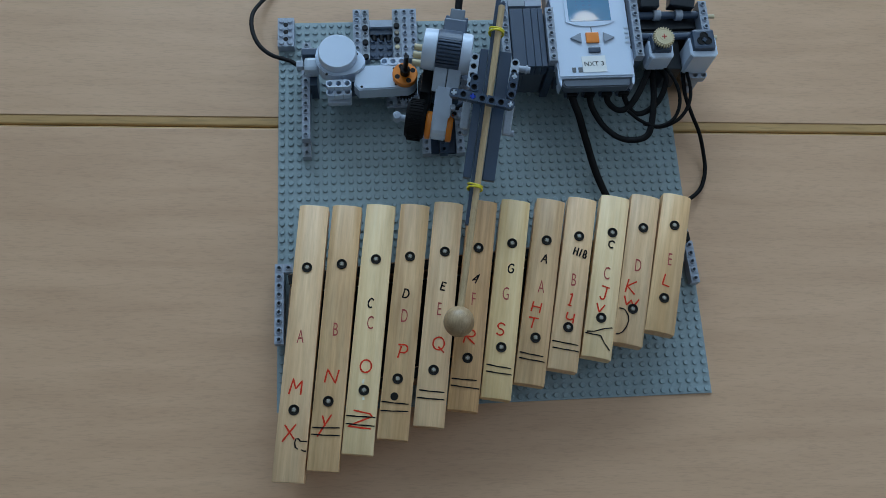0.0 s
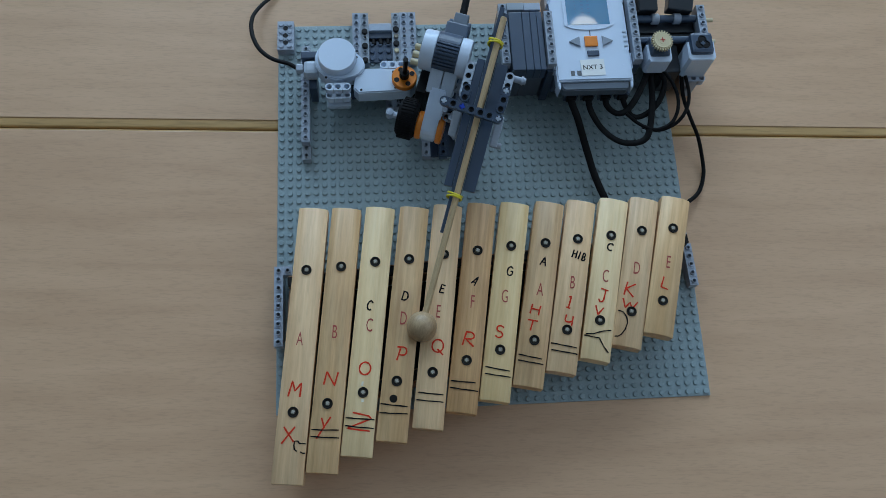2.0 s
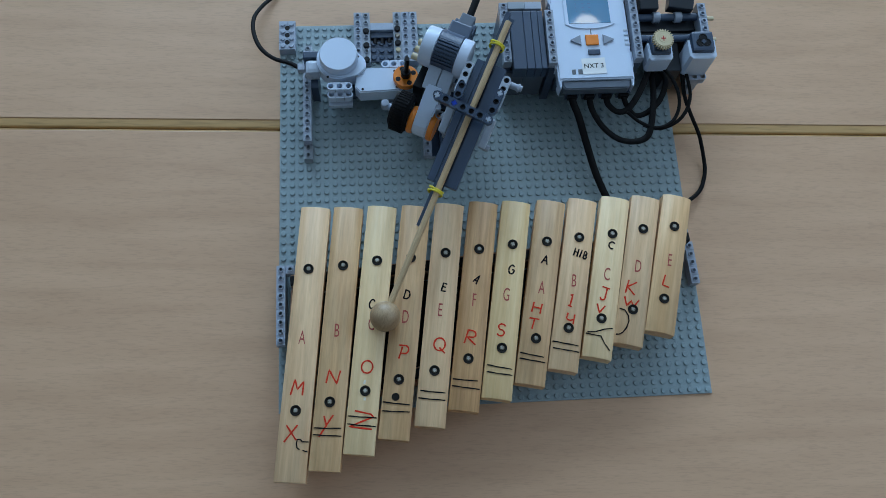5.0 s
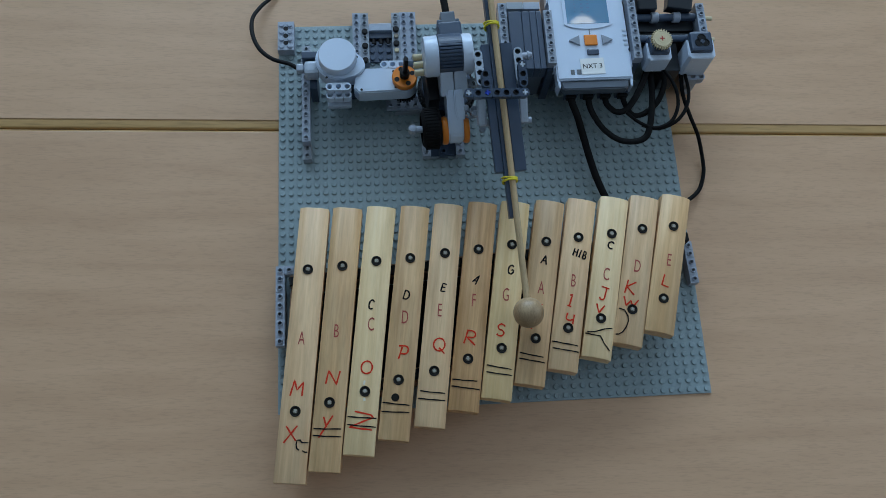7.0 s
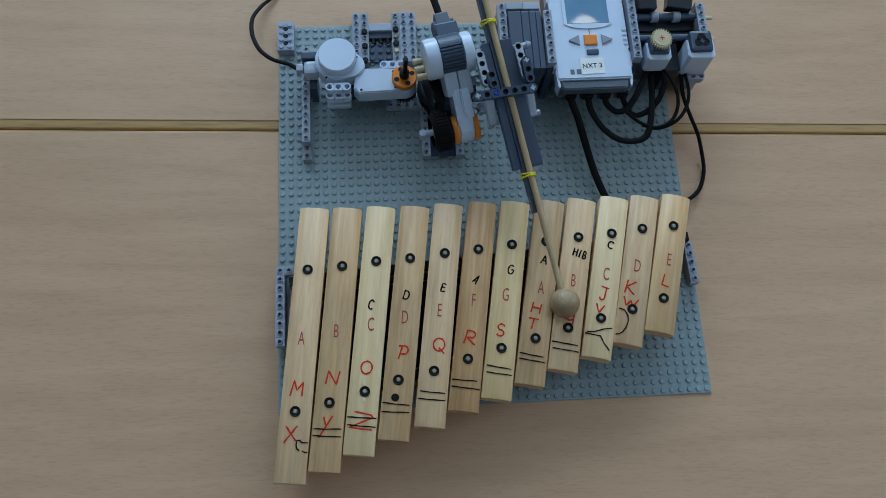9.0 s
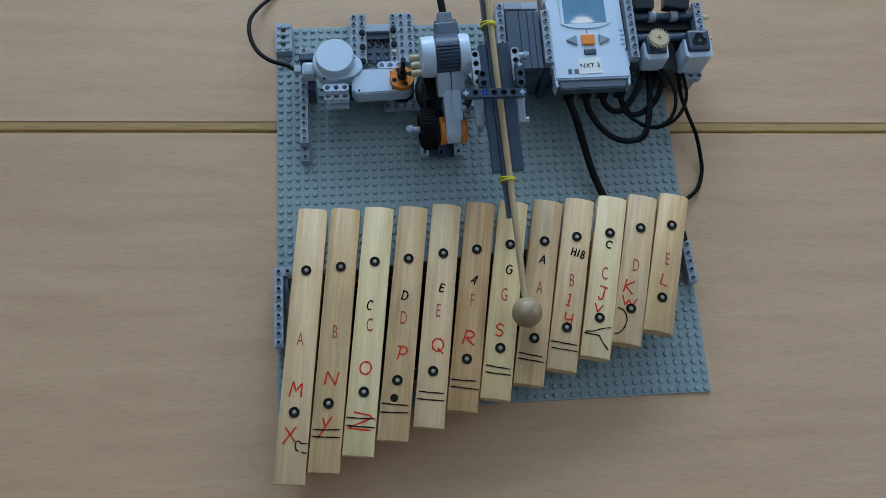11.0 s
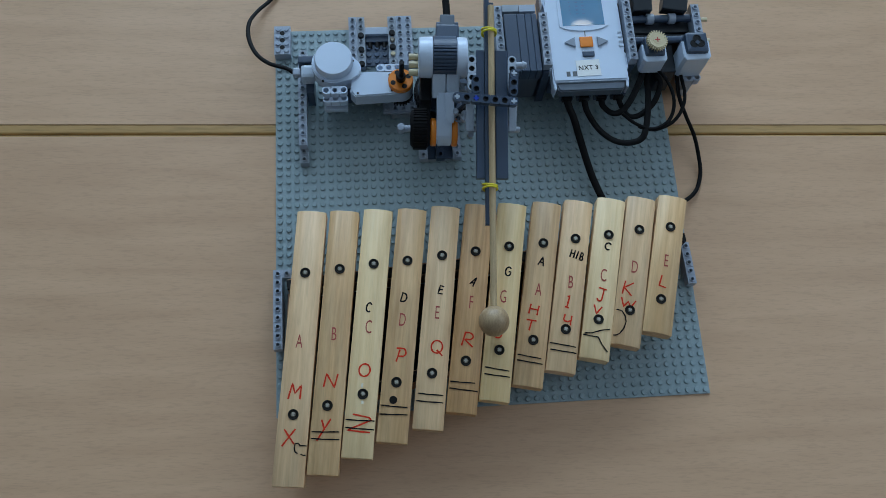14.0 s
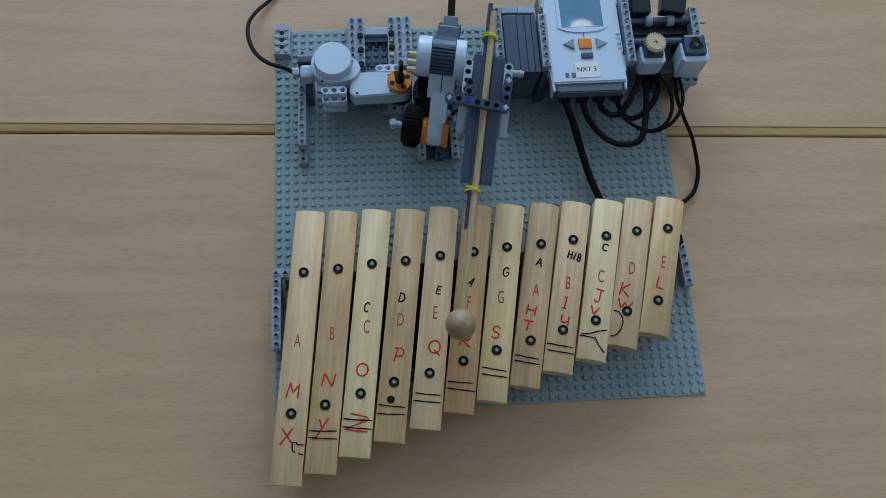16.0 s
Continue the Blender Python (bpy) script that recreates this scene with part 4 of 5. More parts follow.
def control_brick():
    t = tagged(empty("control_brick", NX, NY, NZ, 0.6), "white programmable toy control brick with screen and buttons", "control brick")
    w = 0.0355
    bm = bmesh.new()
    out = [(-w, 0.0), (w, 0.0), (w, 0.030), (w - 0.0015, 0.0305), (w - 0.0015, 0.080), (w, 0.0805), (w, 0.1115), (-w, 0.1115), (-w, 0.0805), (-w + 0.0015, 0.080), (-w + 0.0015, 0.0305), (-w, 0.030)]
    prism(bm, out, -0.013, 0.0, 0.0014)
    part("shell", bm, WHITE, t, "white upper shell")
    part("body", boxes((-w + 0.001, w - 0.001, 0.010, 0.1105, -0.040, -0.0132), bevel=0.001), DGREY, t, "dark grey lower body")
    bm = bmesh.new()
    prism(bm, [(-w + 0.0030, -0.0002), (-w + 0.0045, -0.0070), (-w + 0.0070, -0.0088), (w - 0.0070, -0.0088), (w - 0.0045, -0.0070), (w - 0.0030, -0.0002)], -0.0130, -0.0024, 0.0012)
    part("port_panel", bm, MIDGREY, t, "grey sloped port panel")
    for q in (-1, 1):
        bm = bmesh.new()
        prism(bm, [(q * (w - 0.0002), -0.0002), (q * (w - 0.0008), -0.0060), (q * (w - 0.0018), -0.0080), (q * (w - 0.0030), -0.0060), (q * (w - 0.0028), -0.0002)][::-q], -0.0170, -0.0012, 0.0006)
        part("cheek", bm, WHITE, t, "white side cheek beside the ports")
        for y0, y1 in ((0.0125, 0.0285), (0.0830, 0.1090)):
            part("side_tab", boxes((min(q * (w + 0.0002), q * (w + 0.0014)), max(q * (w + 0.0002), q * (w + 0.0014)), y0, y1, -0.012, -0.0016), bevel=0.0004), WHITE, t)
    for k in range(4):
        x = -0.0205 + k * 0.0163
        bm = boxes((x - 0.0062, x + 0.0062, -0.0078, -0.0040, -0.0148, -0.0131), (x - 0.0062, x - 0.0050, -0.0078, -0.0040, -0.0225, -0.0149), (x + 0.0050, x + 0.0062, -0.0078, -0.0040, -0.0225, -0.0149), (x - 0.0062, x + 0.0062, -0.0078, -0.0040, -0.0240, -0.0226), bevel=0.0002)
        part("port", bm, DGREY, t, "cable port")
        part("plug", boxes((x - 0.0046, x + 0.0046, -0.0105, 0.0099, -0.0215, -0.0152), bevel=0.0008), BLACK, t, "black cable plug")
    bm = bmesh.new()
    prism(bm, [(-0.0235, 0.0945), (-0.0235, 0.0575)] + [(-0.0235 + 0.047 * k / 12, 0.0575 - 0.0052 * math.sin(math.pi * k / 12) ** 0.6) for k in range(1, 12)] + [(0.0235, 0.0575), (0.0235, 0.0945)], 0.0001, 0.0010, 0.0004)
    part("screen_bezel", bm, WHITE, t, "white screen surround with a curved lower edge")
    part("screen", boxes((-0.0200, 0.0200, 0.0580, 0.0920, 0.0004, 0.0012), bevel=0.0001), LCD, t, "reflective display with the sky's blue put into its colour")
    bm = boxes(*[(-0.012 + 0.006 * (k % 3), -0.014 + 0.006 * (k % 3) + (0.0045 if (k * 7) % 3 else 0.003), 0.070 + 0.0042 * (k // 3), 0.0712 + 0.0042 * (k // 3), 0.00121, 0.00125) for k in range(12)], bevel=0)
    part("display_line", bm, LCDINK, t, "dim unreadable text on the display")
    part("enter_button", boxes((-0.0062, 0.0062, 0.0345, 0.0455, 0.0002, 0.0020), bevel=0.0010), ORANGE, t, "orange square button")
    for s in (-1, 1):
        bm = bmesh.new()
        prism(bm, [(s * 0.0105, 0.0345), (s * 0.0105, 0.0455), (s * 0.0205, 0.0405), (s * 0.0205, 0.0395)][::-s], 0.0002, 0.0018, 0.0005)
        part("arrow_button", bm, BUTTON, t, "grey triangular button")
    part("clear_button", boxes((-0.0050, 0.0062, 0.0245, 0.0303, 0.0002, 0.0015), bevel=0.0010), DGREY, t, "dark grey button")
    part("button_line", boxes((-0.0004, 0.0004, 0.0465, 0.0520, 0.0001, 0.0004), bevel=0), GREYINK, t)
    lab = part("paper_label", boxes((-0.0100, 0.0122, 0.0040, 0.0205, 0.0001, 0.0004), bevel=0), PAPER, t, "white paper label reading NXT 3", pose(-0.0020, 0.0008, 0.0001, 0, 0, 1.5))
    part("writing", text_mesh("NXT 3", 0.0066, 0.00005), BLACKINK, lab, "", pose(0.0010, 0.0122, 0.0005))
    # the maker's mark as plain bars
    for k, (x, wd) in enumerate(((-0.0205, 0.0035), (-0.0145, 0.0040))):
        part("mark", boxes((x - wd / 2, x + wd / 2, 0.0050, 0.0100, 0.0001, 0.0003), bevel=0), GREYINK, t, "dark printed mark")
    for k in range(4):
        part("vent_rib", boxes((w - 0.0045, w - 0.0008, 0.034 + k * 0.005, 0.0358 + k * 0.005, 0.0001, 0.0007), bevel=0.0002), PALE, t)


def brick_mount():
    t = tagged(empty("brick_mount"), "tower of dark grey panels between light grey technic bricks", "toy bricks")
    brick(t, 1, 8, 0.0096, 0.2125, 0.3045, 0.0500, LGREY)
    brick(t, 1, 7, 0.0096, 0.2535, 0.2985, 0.0580, LGREY, hollow=True)
    x = 0.2210
    for wd in (0.0125, 0.0075, 0.0062, 0.0052):
        part("panel", boxes((x, x + wd - 0.0003, 0.2950, 0.3560, 0.0480, 0.0640), bevel=0.0006), DGREY, t, "dark grey flat panel")
        x += wd
    part("panel", boxes((0.2125, 0.2330, 0.3010, 0.3039, Z1, 0.0455), bevel=0.0006), MIDGREY, t, "mid grey lower panel")
    part("panel", boxes((0.2332, 0.2530, 0.3010, 0.3039, Z1, 0.0452), bevel=0.0006), MIDGREY, t, "mid grey lower panel")
    part("column", boxes((0.2130, 0.2200, 0.3040, 0.3680, Z1, 0.0498), bevel=0.0006), DGREY, t)
    part("column", boxes((0.2540, 0.2615, 0.2960, 0.3560, Z1, 0.0578), bevel=0.0006), DGREY, t)
    part("column", boxes((0.2205, 0.2525, 0.3040, 0.3600, Z1, 0.0476), bevel=0.0006), BLACK, t)
    part("tile", boxes((0.2205, 0.2362, 0.3602, 0.3678, 0.052, 0.0616), bevel=0.0005), OGREY, t, "grey smooth tile")
    part("tile", boxes((0.2365, 0.2522, 0.3602, 0.3678, 0.052, 0.0612), bevel=0.0005), LGREY, t, "grey smooth tile")


def touch_sensor(name, x, y, z, with_gear):
    t = tagged(empty(name, x, y, z), "grey and white toy touch sensor standing on end, cable below" if not with_gear else "toy touch sensor capped by a tan gear wheel", "touch sensor", "touch sensors beside the brick")
    part("core", boxes((-0.0105, 0.0105, -0.0100, 0.0110, -0.026, 0.0), bevel=0.0030), DGREY, t, "dark grey sensor head")
    bm = bmesh.new()
    prism(bm, [(-0.0128, 0.004), (-0.0128, -0.0125), (-0.0105, -0.0155), (0.0105, -0.0155), (0.0128, -0.0125), (0.0128, 0.004), (0.0107, 0.004), (0.0107, -0.0103), (-0.0107, -0.0103), (-0.0107, 0.004)], -0.026 if with_gear else -0.036, -0.0045, 0.0006)
    part("shell", bm, WHITE, t, "white curved sensor shell")
    if with_gear:
        bm = bmesh.new()
        rod(bm, (0, 0, -0.001), (0, 0, 0.0030), 0.0024)
        part("axle", bm, REDAXLE, t, "red cross axle")
        g = gear(t, TAN, pose(0, 0.001, 0.0035), 0.0112, 24, 0.0042, "tan toothed gear wheel")
        bm = bmesh.new()
        for a in (0, 90):
            box(bm, -0.0026, 0.0026, -0.0005, 0.0005, 0, 0.0004 + a * 2e-7, m=pose(0, 0.001, 0.0076, 0, 0, a))
        part("axle_end", bm, REDAXLE, t, "red cross-shaped axle end")
    else:
        bm = bmesh.new()
        for k in range(3):
            a = radians(90 + 120 * k)
            lathe(bm, [(0.0040, 0), (0.0040, 0.0004), (0.0031, 0.0004), (0.0029, -0.0), (0, 0)], pose(0.0034 * math.cos(a), 0.0034 * math.sin(a), 0.0002), 18)
        part("socket", bm, BLACK, t, "black three-lobed axle socket")
        bm = bmesh.new()
        cross_pin(bm, pose(0, -0.001, 0.0004), 0.0022, 0.0006)
        part("axle_end", bm, DGREY, t, "dark grey axle end")
    return t


def sensor_mount():
    t = tagged(empty("sensor_mount"), "dark grey panels and axles between grey studded beams", "toy bricks")
    brick(t, 1, 9, 0.0096, 0.3335, 0.3005, 0.0600, LGREY)
    brick(t, 1, 5, 0.0096, 0.4000, 0.3190, 0.0580, LGREY)
    part("back_panel", boxes((0.3425, 0.3995, 0.3300, 0.3360, 0.0100, 0.0540), bevel=0.0008), DARKER, t, "dark grey panel")
    # second panel is added as filler, to keep the gap between axles dark
    part("back_panel", boxes((0.3425, 0.3995, 0.3365, 0.3560, 0.0100, 0.0560), bevel=0.0008), DARKER, t, "dark grey panel")
    part("column", boxes((0.3338, 0.3412, 0.3010, 0.3720, Z1, 0.0598), bevel=0.0006), DGREY, t)
    part("column", boxes((0.4003, 0.4077, 0.2980, 0.3590, 0.0, 0.0578), bevel=0.0006), LGREY, t)
    part("inner_panel", boxes((0.3700, 0.3840, 0.2990, 0.3290, 0.0100, 0.0470), bevel=0.0008), DARKER, t, "dark grey panel between the sensors")
    part("foot_beam", liftarm(3), LGREY, t, "grey beam under a sensor", pose(0.3905, 0.2965, 0.0360))
    for y, z, r in ((0.3475, 0.062, 0.0036), (0.3260, 0.060, 0.0034)):
        bm = bmesh.new()
        rod(bm, (0.3415, y, z), (0.4000, y, z), r)
        part("axle", bm, DGREY, t, "dark grey axle", smooth=True)
        bm = bmesh.new()
        rod(bm, (0.4080, y - 0.002, z), (0.4160, y - 0.002, z), 0.0020)
        part("axle_tip", bm, TAN, t, "tan axle tip", smooth=True)
    for x in (0.3605, 0.3815):
        bm = bmesh.new()
        rod(bm, (x - 0.0035, 0.3475, 0.062), (x + 0.0035, 0.3475, 0.062), 0.0052, chamfer=0.0005)
        part("bushing", bm, LGREY, t, "grey axle bushing", smooth=True)
    for x, rz, w in ((0.3495, 0, 0.0090), (0.3800, -10, 0.0118)):
        bm = bmesh.new()
        box(bm, -w, w, 0.0, 0.046, -0.004, 0.010, 0.001)
        part("upright_panel", bm, DARKER, t, "dark grey sloping panel", pose(x + 0.003, 0.353, 0.062, 12, 0, rz))


control_brick()
brick_mount()
sensor_mount()
small = touch_sensor("touch_sensor", 0.3570, 0.3110, 0.0760, True)
small.matrix_world = small.matrix_world @ Matrix.Diagonal((0.88, 0.92, 1, 1))
touch_sensor("touch_sensor", 0.3970, 0.3130, 0.0760, False)


# ---- cables ----
def cable(points, label, wide=0.0060, thick=0.0030, up=(0, 0, 1)):
    tagged(part("cable", ribbon(points, wide, thick, up=up), CABLE, smooth=True), label, "cable", "black connecting cables")


def cables():
    lab = "flat black connecting cable curling over the baseplate"
    cable([(0.2760, 0.2735, 0.0455), (0.2780, 0.2670, 0.0430), (0.2825, 0.2570, 0.0380), (0.2890, 0.2370, 0.0280), (0.2980, 0.2100, 0.0160), (0.3070, 0.1880, 0.0100), (0.3150, 0.1700, 0.0080)], "flat black cable running from the brick under the bars", 0.0072, 0.0030)
    cable([(0.2923, 0.2745, 0.0455), (0.2945, 0.2620, 0.0430), (0.3032, 0.2453, 0.0410), (0.3155, 0.2338, 0.0400), (0.3284, 0.2299, 0.0400), (0.3415, 0.2320, 0.0420), (0.3476, 0.2424, 0.0440), (0.3526, 0.2676, 0.0460), (0.3545, 0.2880, 0.0460), (0.3552, 0.3020, 0.0450)], lab)
    cable([(0.3086, 0.2745, 0.0455), (0.3096, 0.2664, 0.0450), (0.3169, 0.2581, 0.0460), (0.3265, 0.2596, 0.0470), (0.3365, 0.2712, 0.0490), (0.3467, 0.2894, 0.0500), (0.3520, 0.3020, 0.0480)], lab)
    cable([(0.3249, 0.2745, 0.0455), (0.3278, 0.2658, 0.0430), (0.3347, 0.2566, 0.0410), (0.3463, 0.2586, 0.0410), (0.3598, 0.2702, 0.0430), (0.3677, 0.2886, 0.0450), (0.3640, 0.2990, 0.0450), (0.3577, 0.3030, 0.0440)], lab, 0.0054)
    thin = "thin round black cable looping between brick and sensors"
    cable([(0.3546, 0.3020, 0.0500), (0.3663, 0.2965, 0.0520), (0.3745, 0.2786, 0.0520), (0.3754, 0.2619, 0.0500), (0.3702, 0.2490, 0.0470), (0.3608, 0.2427, 0.0450), (0.3502, 0.2418, 0.0440), (0.3369, 0.2470, 0.0460), (0.3255, 0.2557, 0.0490)], thin, 0.0034, 0.0028)
    cable([(0.3898, 0.2990, 0.0420), (0.3907, 0.2776, 0.0420), (0.3860, 0.2622, 0.0410), (0.3775, 0.2516, 0.0390), (0.3661, 0.2454, 0.0380), (0.3553, 0.2439, 0.0370), (0.3428, 0.2478, 0.0370)], thin, 0.0034, 0.0028)
    cable([(0.3868, 0.2990, 0.0400), (0.3873, 0.2779, 0.0360), (0.3941, 0.2608, 0.0280), (0.4037, 0.2454, 0.0160), (0.4087, 0.2258, 0.0060), (0.4086, 0.2120, 0.0035), (0.4035, 0.1974, 0.0035), (0.3960, 0.1883, 0.0050), (0.3838, 0.1801, 0.0080), (0.3708, 0.1736, 0.0080)], "black cable looping down to the table beside the plate", 0.0040, 0.0028)
    cable([(0.0220, 0.3140, 0.0415), (0.0150, 0.3195, 0.0400), (-0.0020, 0.3280, 0.0360), (-0.0150, 0.3430, 0.0300), (-0.0230, 0.3650, 0.0220), (-0.0240, 0.3870, 0.0140), (-0.0170, 0.4040, 0.0080), (-0.0080, 0.4160, 0.0040), (0.0100, 0.4350, 0.0020), (0.0500, 0.4600, 0.0020)], "black cable arching from the motor to the table", 0.0042, 0.0026)


cables()


# ---- the striking arm ----
ARM = empty("striking_arm", 0.162, 0.2955, 0.0305)
tagged(ARM, "turning toy robot arm with white motor, wheel and wooden mallet", "robot arm")
ARM_Z = 0.0305


def at_arm(x, y, z, rx=0, ry=0, rz=0):
    return pose(x, y, z - ARM_Z, rx, ry, rz)


def striking_arm():
    along_x = Euler((0, radians(90), 0)).to_matrix().to_4x4()
    dx, dy, dz = -0.0020, -0.0040, 0.0970
    hx, hy, hz = -0.0020, -0.0590, 0.0620
    bm = bmesh.new()
    lathe(bm, [(0, 0.0), (0.0240, 0.0), (0.0240, 0.0040), (0, 0.0040)], at_arm(0, 0, ARM_Z), 36)
    part("turn_plate", bm, DGREY, ARM, "dark grey turntable plate", smooth=True)
    part("pedestal", boxes((-0.012, 0.012, -0.020, 0.018, 0.0041, 0.050), bevel=0.001), DGREY, ARM)
    # motor drums
    for name, x0, x1 in (("motor_drum", -0.0232, -0.0108), ("motor_drum", 0.0098, 0.0195)):
        bm = bmesh.new()
        s = [(0, x0), (0.0150, x0), (0.0170, x0 + 0.0006), (0.0176, x0 + 0.0022), (0.0179, x1 - 0.0004), (0.0174, x1), (0, x1)]
        if x0 > 0:
            s = [(0, x0), (0.0174, x0), (0.0179, x0 + 0.0004), (0.0176, x1 - 0.0022), (0.0170, x1 - 0.0006), (0.0150, x1), (0, x1)]
        lathe(bm, s, at_arm(dx, dy, dz) @ along_x, 40)
        part(name, bm, WHITE, ARM, "white round motor drum", smooth=True)
    bm = bmesh.new()
    lathe(bm, [(0, -0.0106), (0.0174, -0.0106), (0.0174, 0.0096), (0, 0.0096)], at_arm(dx, dy, dz) @ along_x, 40)
    part("motor_core", bm, DGREY, ARM, "dark grey ribbed motor core", smooth=True)
    for k in range(8):
        bm = bmesh.new()
        box(bm, -0.0104, 0.0094, -0.0009, 0.0009, 0.0170, 0.0188, 0.0003, m=at_arm(dx, dy, dz, 2 + k * 9.5))
        part("rib", bm, DGREY, ARM)
    bm = bmesh.new()
    cap = [(0.0188 * math.sin(radians(a)), 0.0188 * math.cos(radians(a))) for a in range(2, 75, 8)]
    prism(bm, [(y, z) for y, z in cap] + [(0.010, 0.004), (0.0, 0.010)], -0.0103, 0.0093, 0.0004, m=at_arm(dx, dy, dz) @ Matrix(((0, 0, 1, 0), (1, 0, 0, 0), (0, 1, 0, 0), (0, 0, 0, 1))))
    part("core_cover", bm, DGREY, ARM, "smooth dark grey motor cover")
    part("back_block", boxes((-0.0100, 0.0100, 0.008, 0.0220, 0.054, 0.079), bevel=0.0015), DGREY, ARM)
    part("socket", boxes((-0.0095, 0.0105, 0.0180, 0.0310, 0.0560, 0.0690), bevel=0.0012), DGREY, ARM, "dark grey cable socket")
    part("plug", boxes((-0.0060, 0.0070, 0.0240, 0.0380, 0.0575, 0.0700), bevel=0.0012), MIDGREY, ARM, "shiny grey cable plug")
    part("motor_cable", ribbon([(0.0005, 0.036, 0.0635), (0.0000, 0.048, 0.0640), (-0.0010, 0.065, 0.0650), (-0.0020, 0.090, 0.0660), (-0.0020, 0.130, 0.0600), (0.0, 0.180, 0.050)], 0.0066, 0.0032), CABLE, ARM, "black flat cable")
    # gearbox neck running down to the hub
    ang = math.degrees(math.atan2(dz - hz, dy - hy))
    m = at_arm(hx, hy, hz, ang)
    L = math.hypot(dz - hz, dy - hy)
    for s in (-1, 1):
        bm = bmesh.new()
        x0, x1 = (-0.0118, -0.0003) if s < 0 else (0.0003, 0.0118)
        box(bm, x0 + 0.001, x1 + 0.001, L * 0.47, L - 0.012, -0.0115, 0.0105, 0.0012, m=m)
        part("neck_half", bm, PALE, ARM, "pale grey gearbox half")
    bm = bmesh.new()
    lobe = [(0.0120 * math.cos(radians(a)), 0.0120 * math.sin(radians(a))) for a in range(100, 261, 16)]
    prism(bm, lobe + [(L * 0.35, -0.0115), (L * 0.55, -0.0110), (L * 0.55, 0.0115), (L * 0.3, 0.0120)], -0.0068, 0.0068, 0.0012, m=m @ Matrix(((0, 0, 1, 0), (1, 0, 0, 0), (0, 1, 0, 0), (0, 0, 0, 1))))
    part("neck", bm, WHITE, ARM, "white gearbox neck")
    bm = bmesh.new()
    prism(bm, [(-0.0005, 0.036), (-0.0005, 0.018), (0.0015, 0.010), (0.0080, 0.010), (0.0088, 0.018), (0.0072, 0.036)], 0.0095, 0.0150, 0.0012, m=m)
    part("neck_cover", bm, WHITE, ARM, "raised white cover")
    for x0, x1 in ((-0.0120, -0.0069), (0.0069, 0.0120)):
        bm = bmesh.new()
        a, b = min(x0, x1), max(x0, x1)
        lathe(bm, [(0, a), (0.0118, a), (0.0126, a + 0.0010), (0.0126, b - 0.0010), (0.0118, b), (0, b)], at_arm(hx, hy, hz) @ along_x, 32)
        part("hub", bm, ORANGE, ARM, "orange hub disc", smooth=True)
    # wheel
    wy, wz = hy + 0.0025, hz + 0.0015
    bm = bmesh.new()
    R, c, w = 0.0180, -0.0212, 0.0086
    prof = [(0.0120, c - w), (R - 0.0035, c - w), (R - 0.0012, c - w + 0.0022), (R, c - w + 0.0050), (R, c + w - 0.0050), (R - 0.0012, c + w - 0.0022), (R - 0.0035, c + w), (0.0120, c + w)]
    lathe(bm, prof, at_arm(hx, wy, wz) @ along_x, 36)
    wheel = part("wheel", bm, RUBBER, ARM, "black rubber tyre", smooth=True)
    for k in range(38):
        bm = bmesh.new()
        box(bm, c - w + 0.0026, c + w - 0.0026, -0.0009, 0.0009, R - 0.0008, R + 0.0006, 0.0002, m=at_arm(hx, wy, wz, k * 360 / 38))
        part("tread", bm, RUBBER, wheel)
    bm = bmesh.new()
    lathe(bm, [(0, c - w + 0.003), (0.0121, c - w + 0.003), (0.0121, c + w - 0.001), (0, c + w - 0.001)], at_arm(hx, wy, wz) @ along_x, 24)
    part("rim", bm, PALE, wheel)
    bm = bmesh.new()
    rod(bm, at_arm(-0.0285, wy, wz).translation, at_arm(-0.0380, wy, wz).translation, 0.0030)
    part("axle_joint", bm, LGREY, ARM, "light grey axle joint", smooth=True)
    bm = bmesh.new()
    rod(bm, at_arm(-0.0400, wy, wz - 0.004).translation, at_arm(-0.0400, wy, wz + 0.0045).translation, 0.0036, chamfer=0.0004)
    cross_pin(bm, at_arm(-0.0400, wy, wz + 0.0045), 0.0022, 0.0003)
    part("axle_knob", bm, LGREY, ARM, "light grey round knob", smooth=True)
    for k in range(3):
        bm = bmesh.new()
        y = 0.0040 - k * 0.0078
        rod(bm, at_arm(-0.0235, y, 0.0840).translation, at_arm(-0.0335, y, 0.0840).translation, 0.0030, chamfer=0.0006)
        part("pin", bm, TAN, ARM, "tan connector pin", smooth=True)
    part("pin_beam", boxes((-0.0230, -0.0130, -0.034, 0.012, 0.006, 0.0440), bevel=0.001), BLACK, ARM, "black beam")
    # brackets between the motor and the mallet
    for z, y in ((0.084, -0.026), (0.072, -0.050)):
        part("bracket", liftarm(3), OGREY, ARM, "grey cross beam", at_arm(0.0100, y, z, 20))
    for p in ((0.0075, -0.0485, 0.080), (0.0150, -0.0535, 0.078), (0.0215, -0.0640, 0.066), (0.0160, -0.0450, 0.070)):
        bm = bmesh.new()
        rod(bm, at_arm(*p).translation, at_arm(p[0], p[1] - 0.001, p[2] + 0.005).translation, 0.0027, chamfer=0.0004)
        part("axle_pin", bm, LGREY, ARM, "light grey axle pin", smooth=True)
    bm = bmesh.new()
    rod(bm, at_arm(0.0120, -0.0080, 0.0980).translation, at_arm(0.0260, -0.0080, 0.0980).translation, 0.0030, chamfer=0.0004)
    part("pivot_pin", bm, LGREY, ARM, "light grey pivot pin", smooth=True)
    bm = bmesh.new()
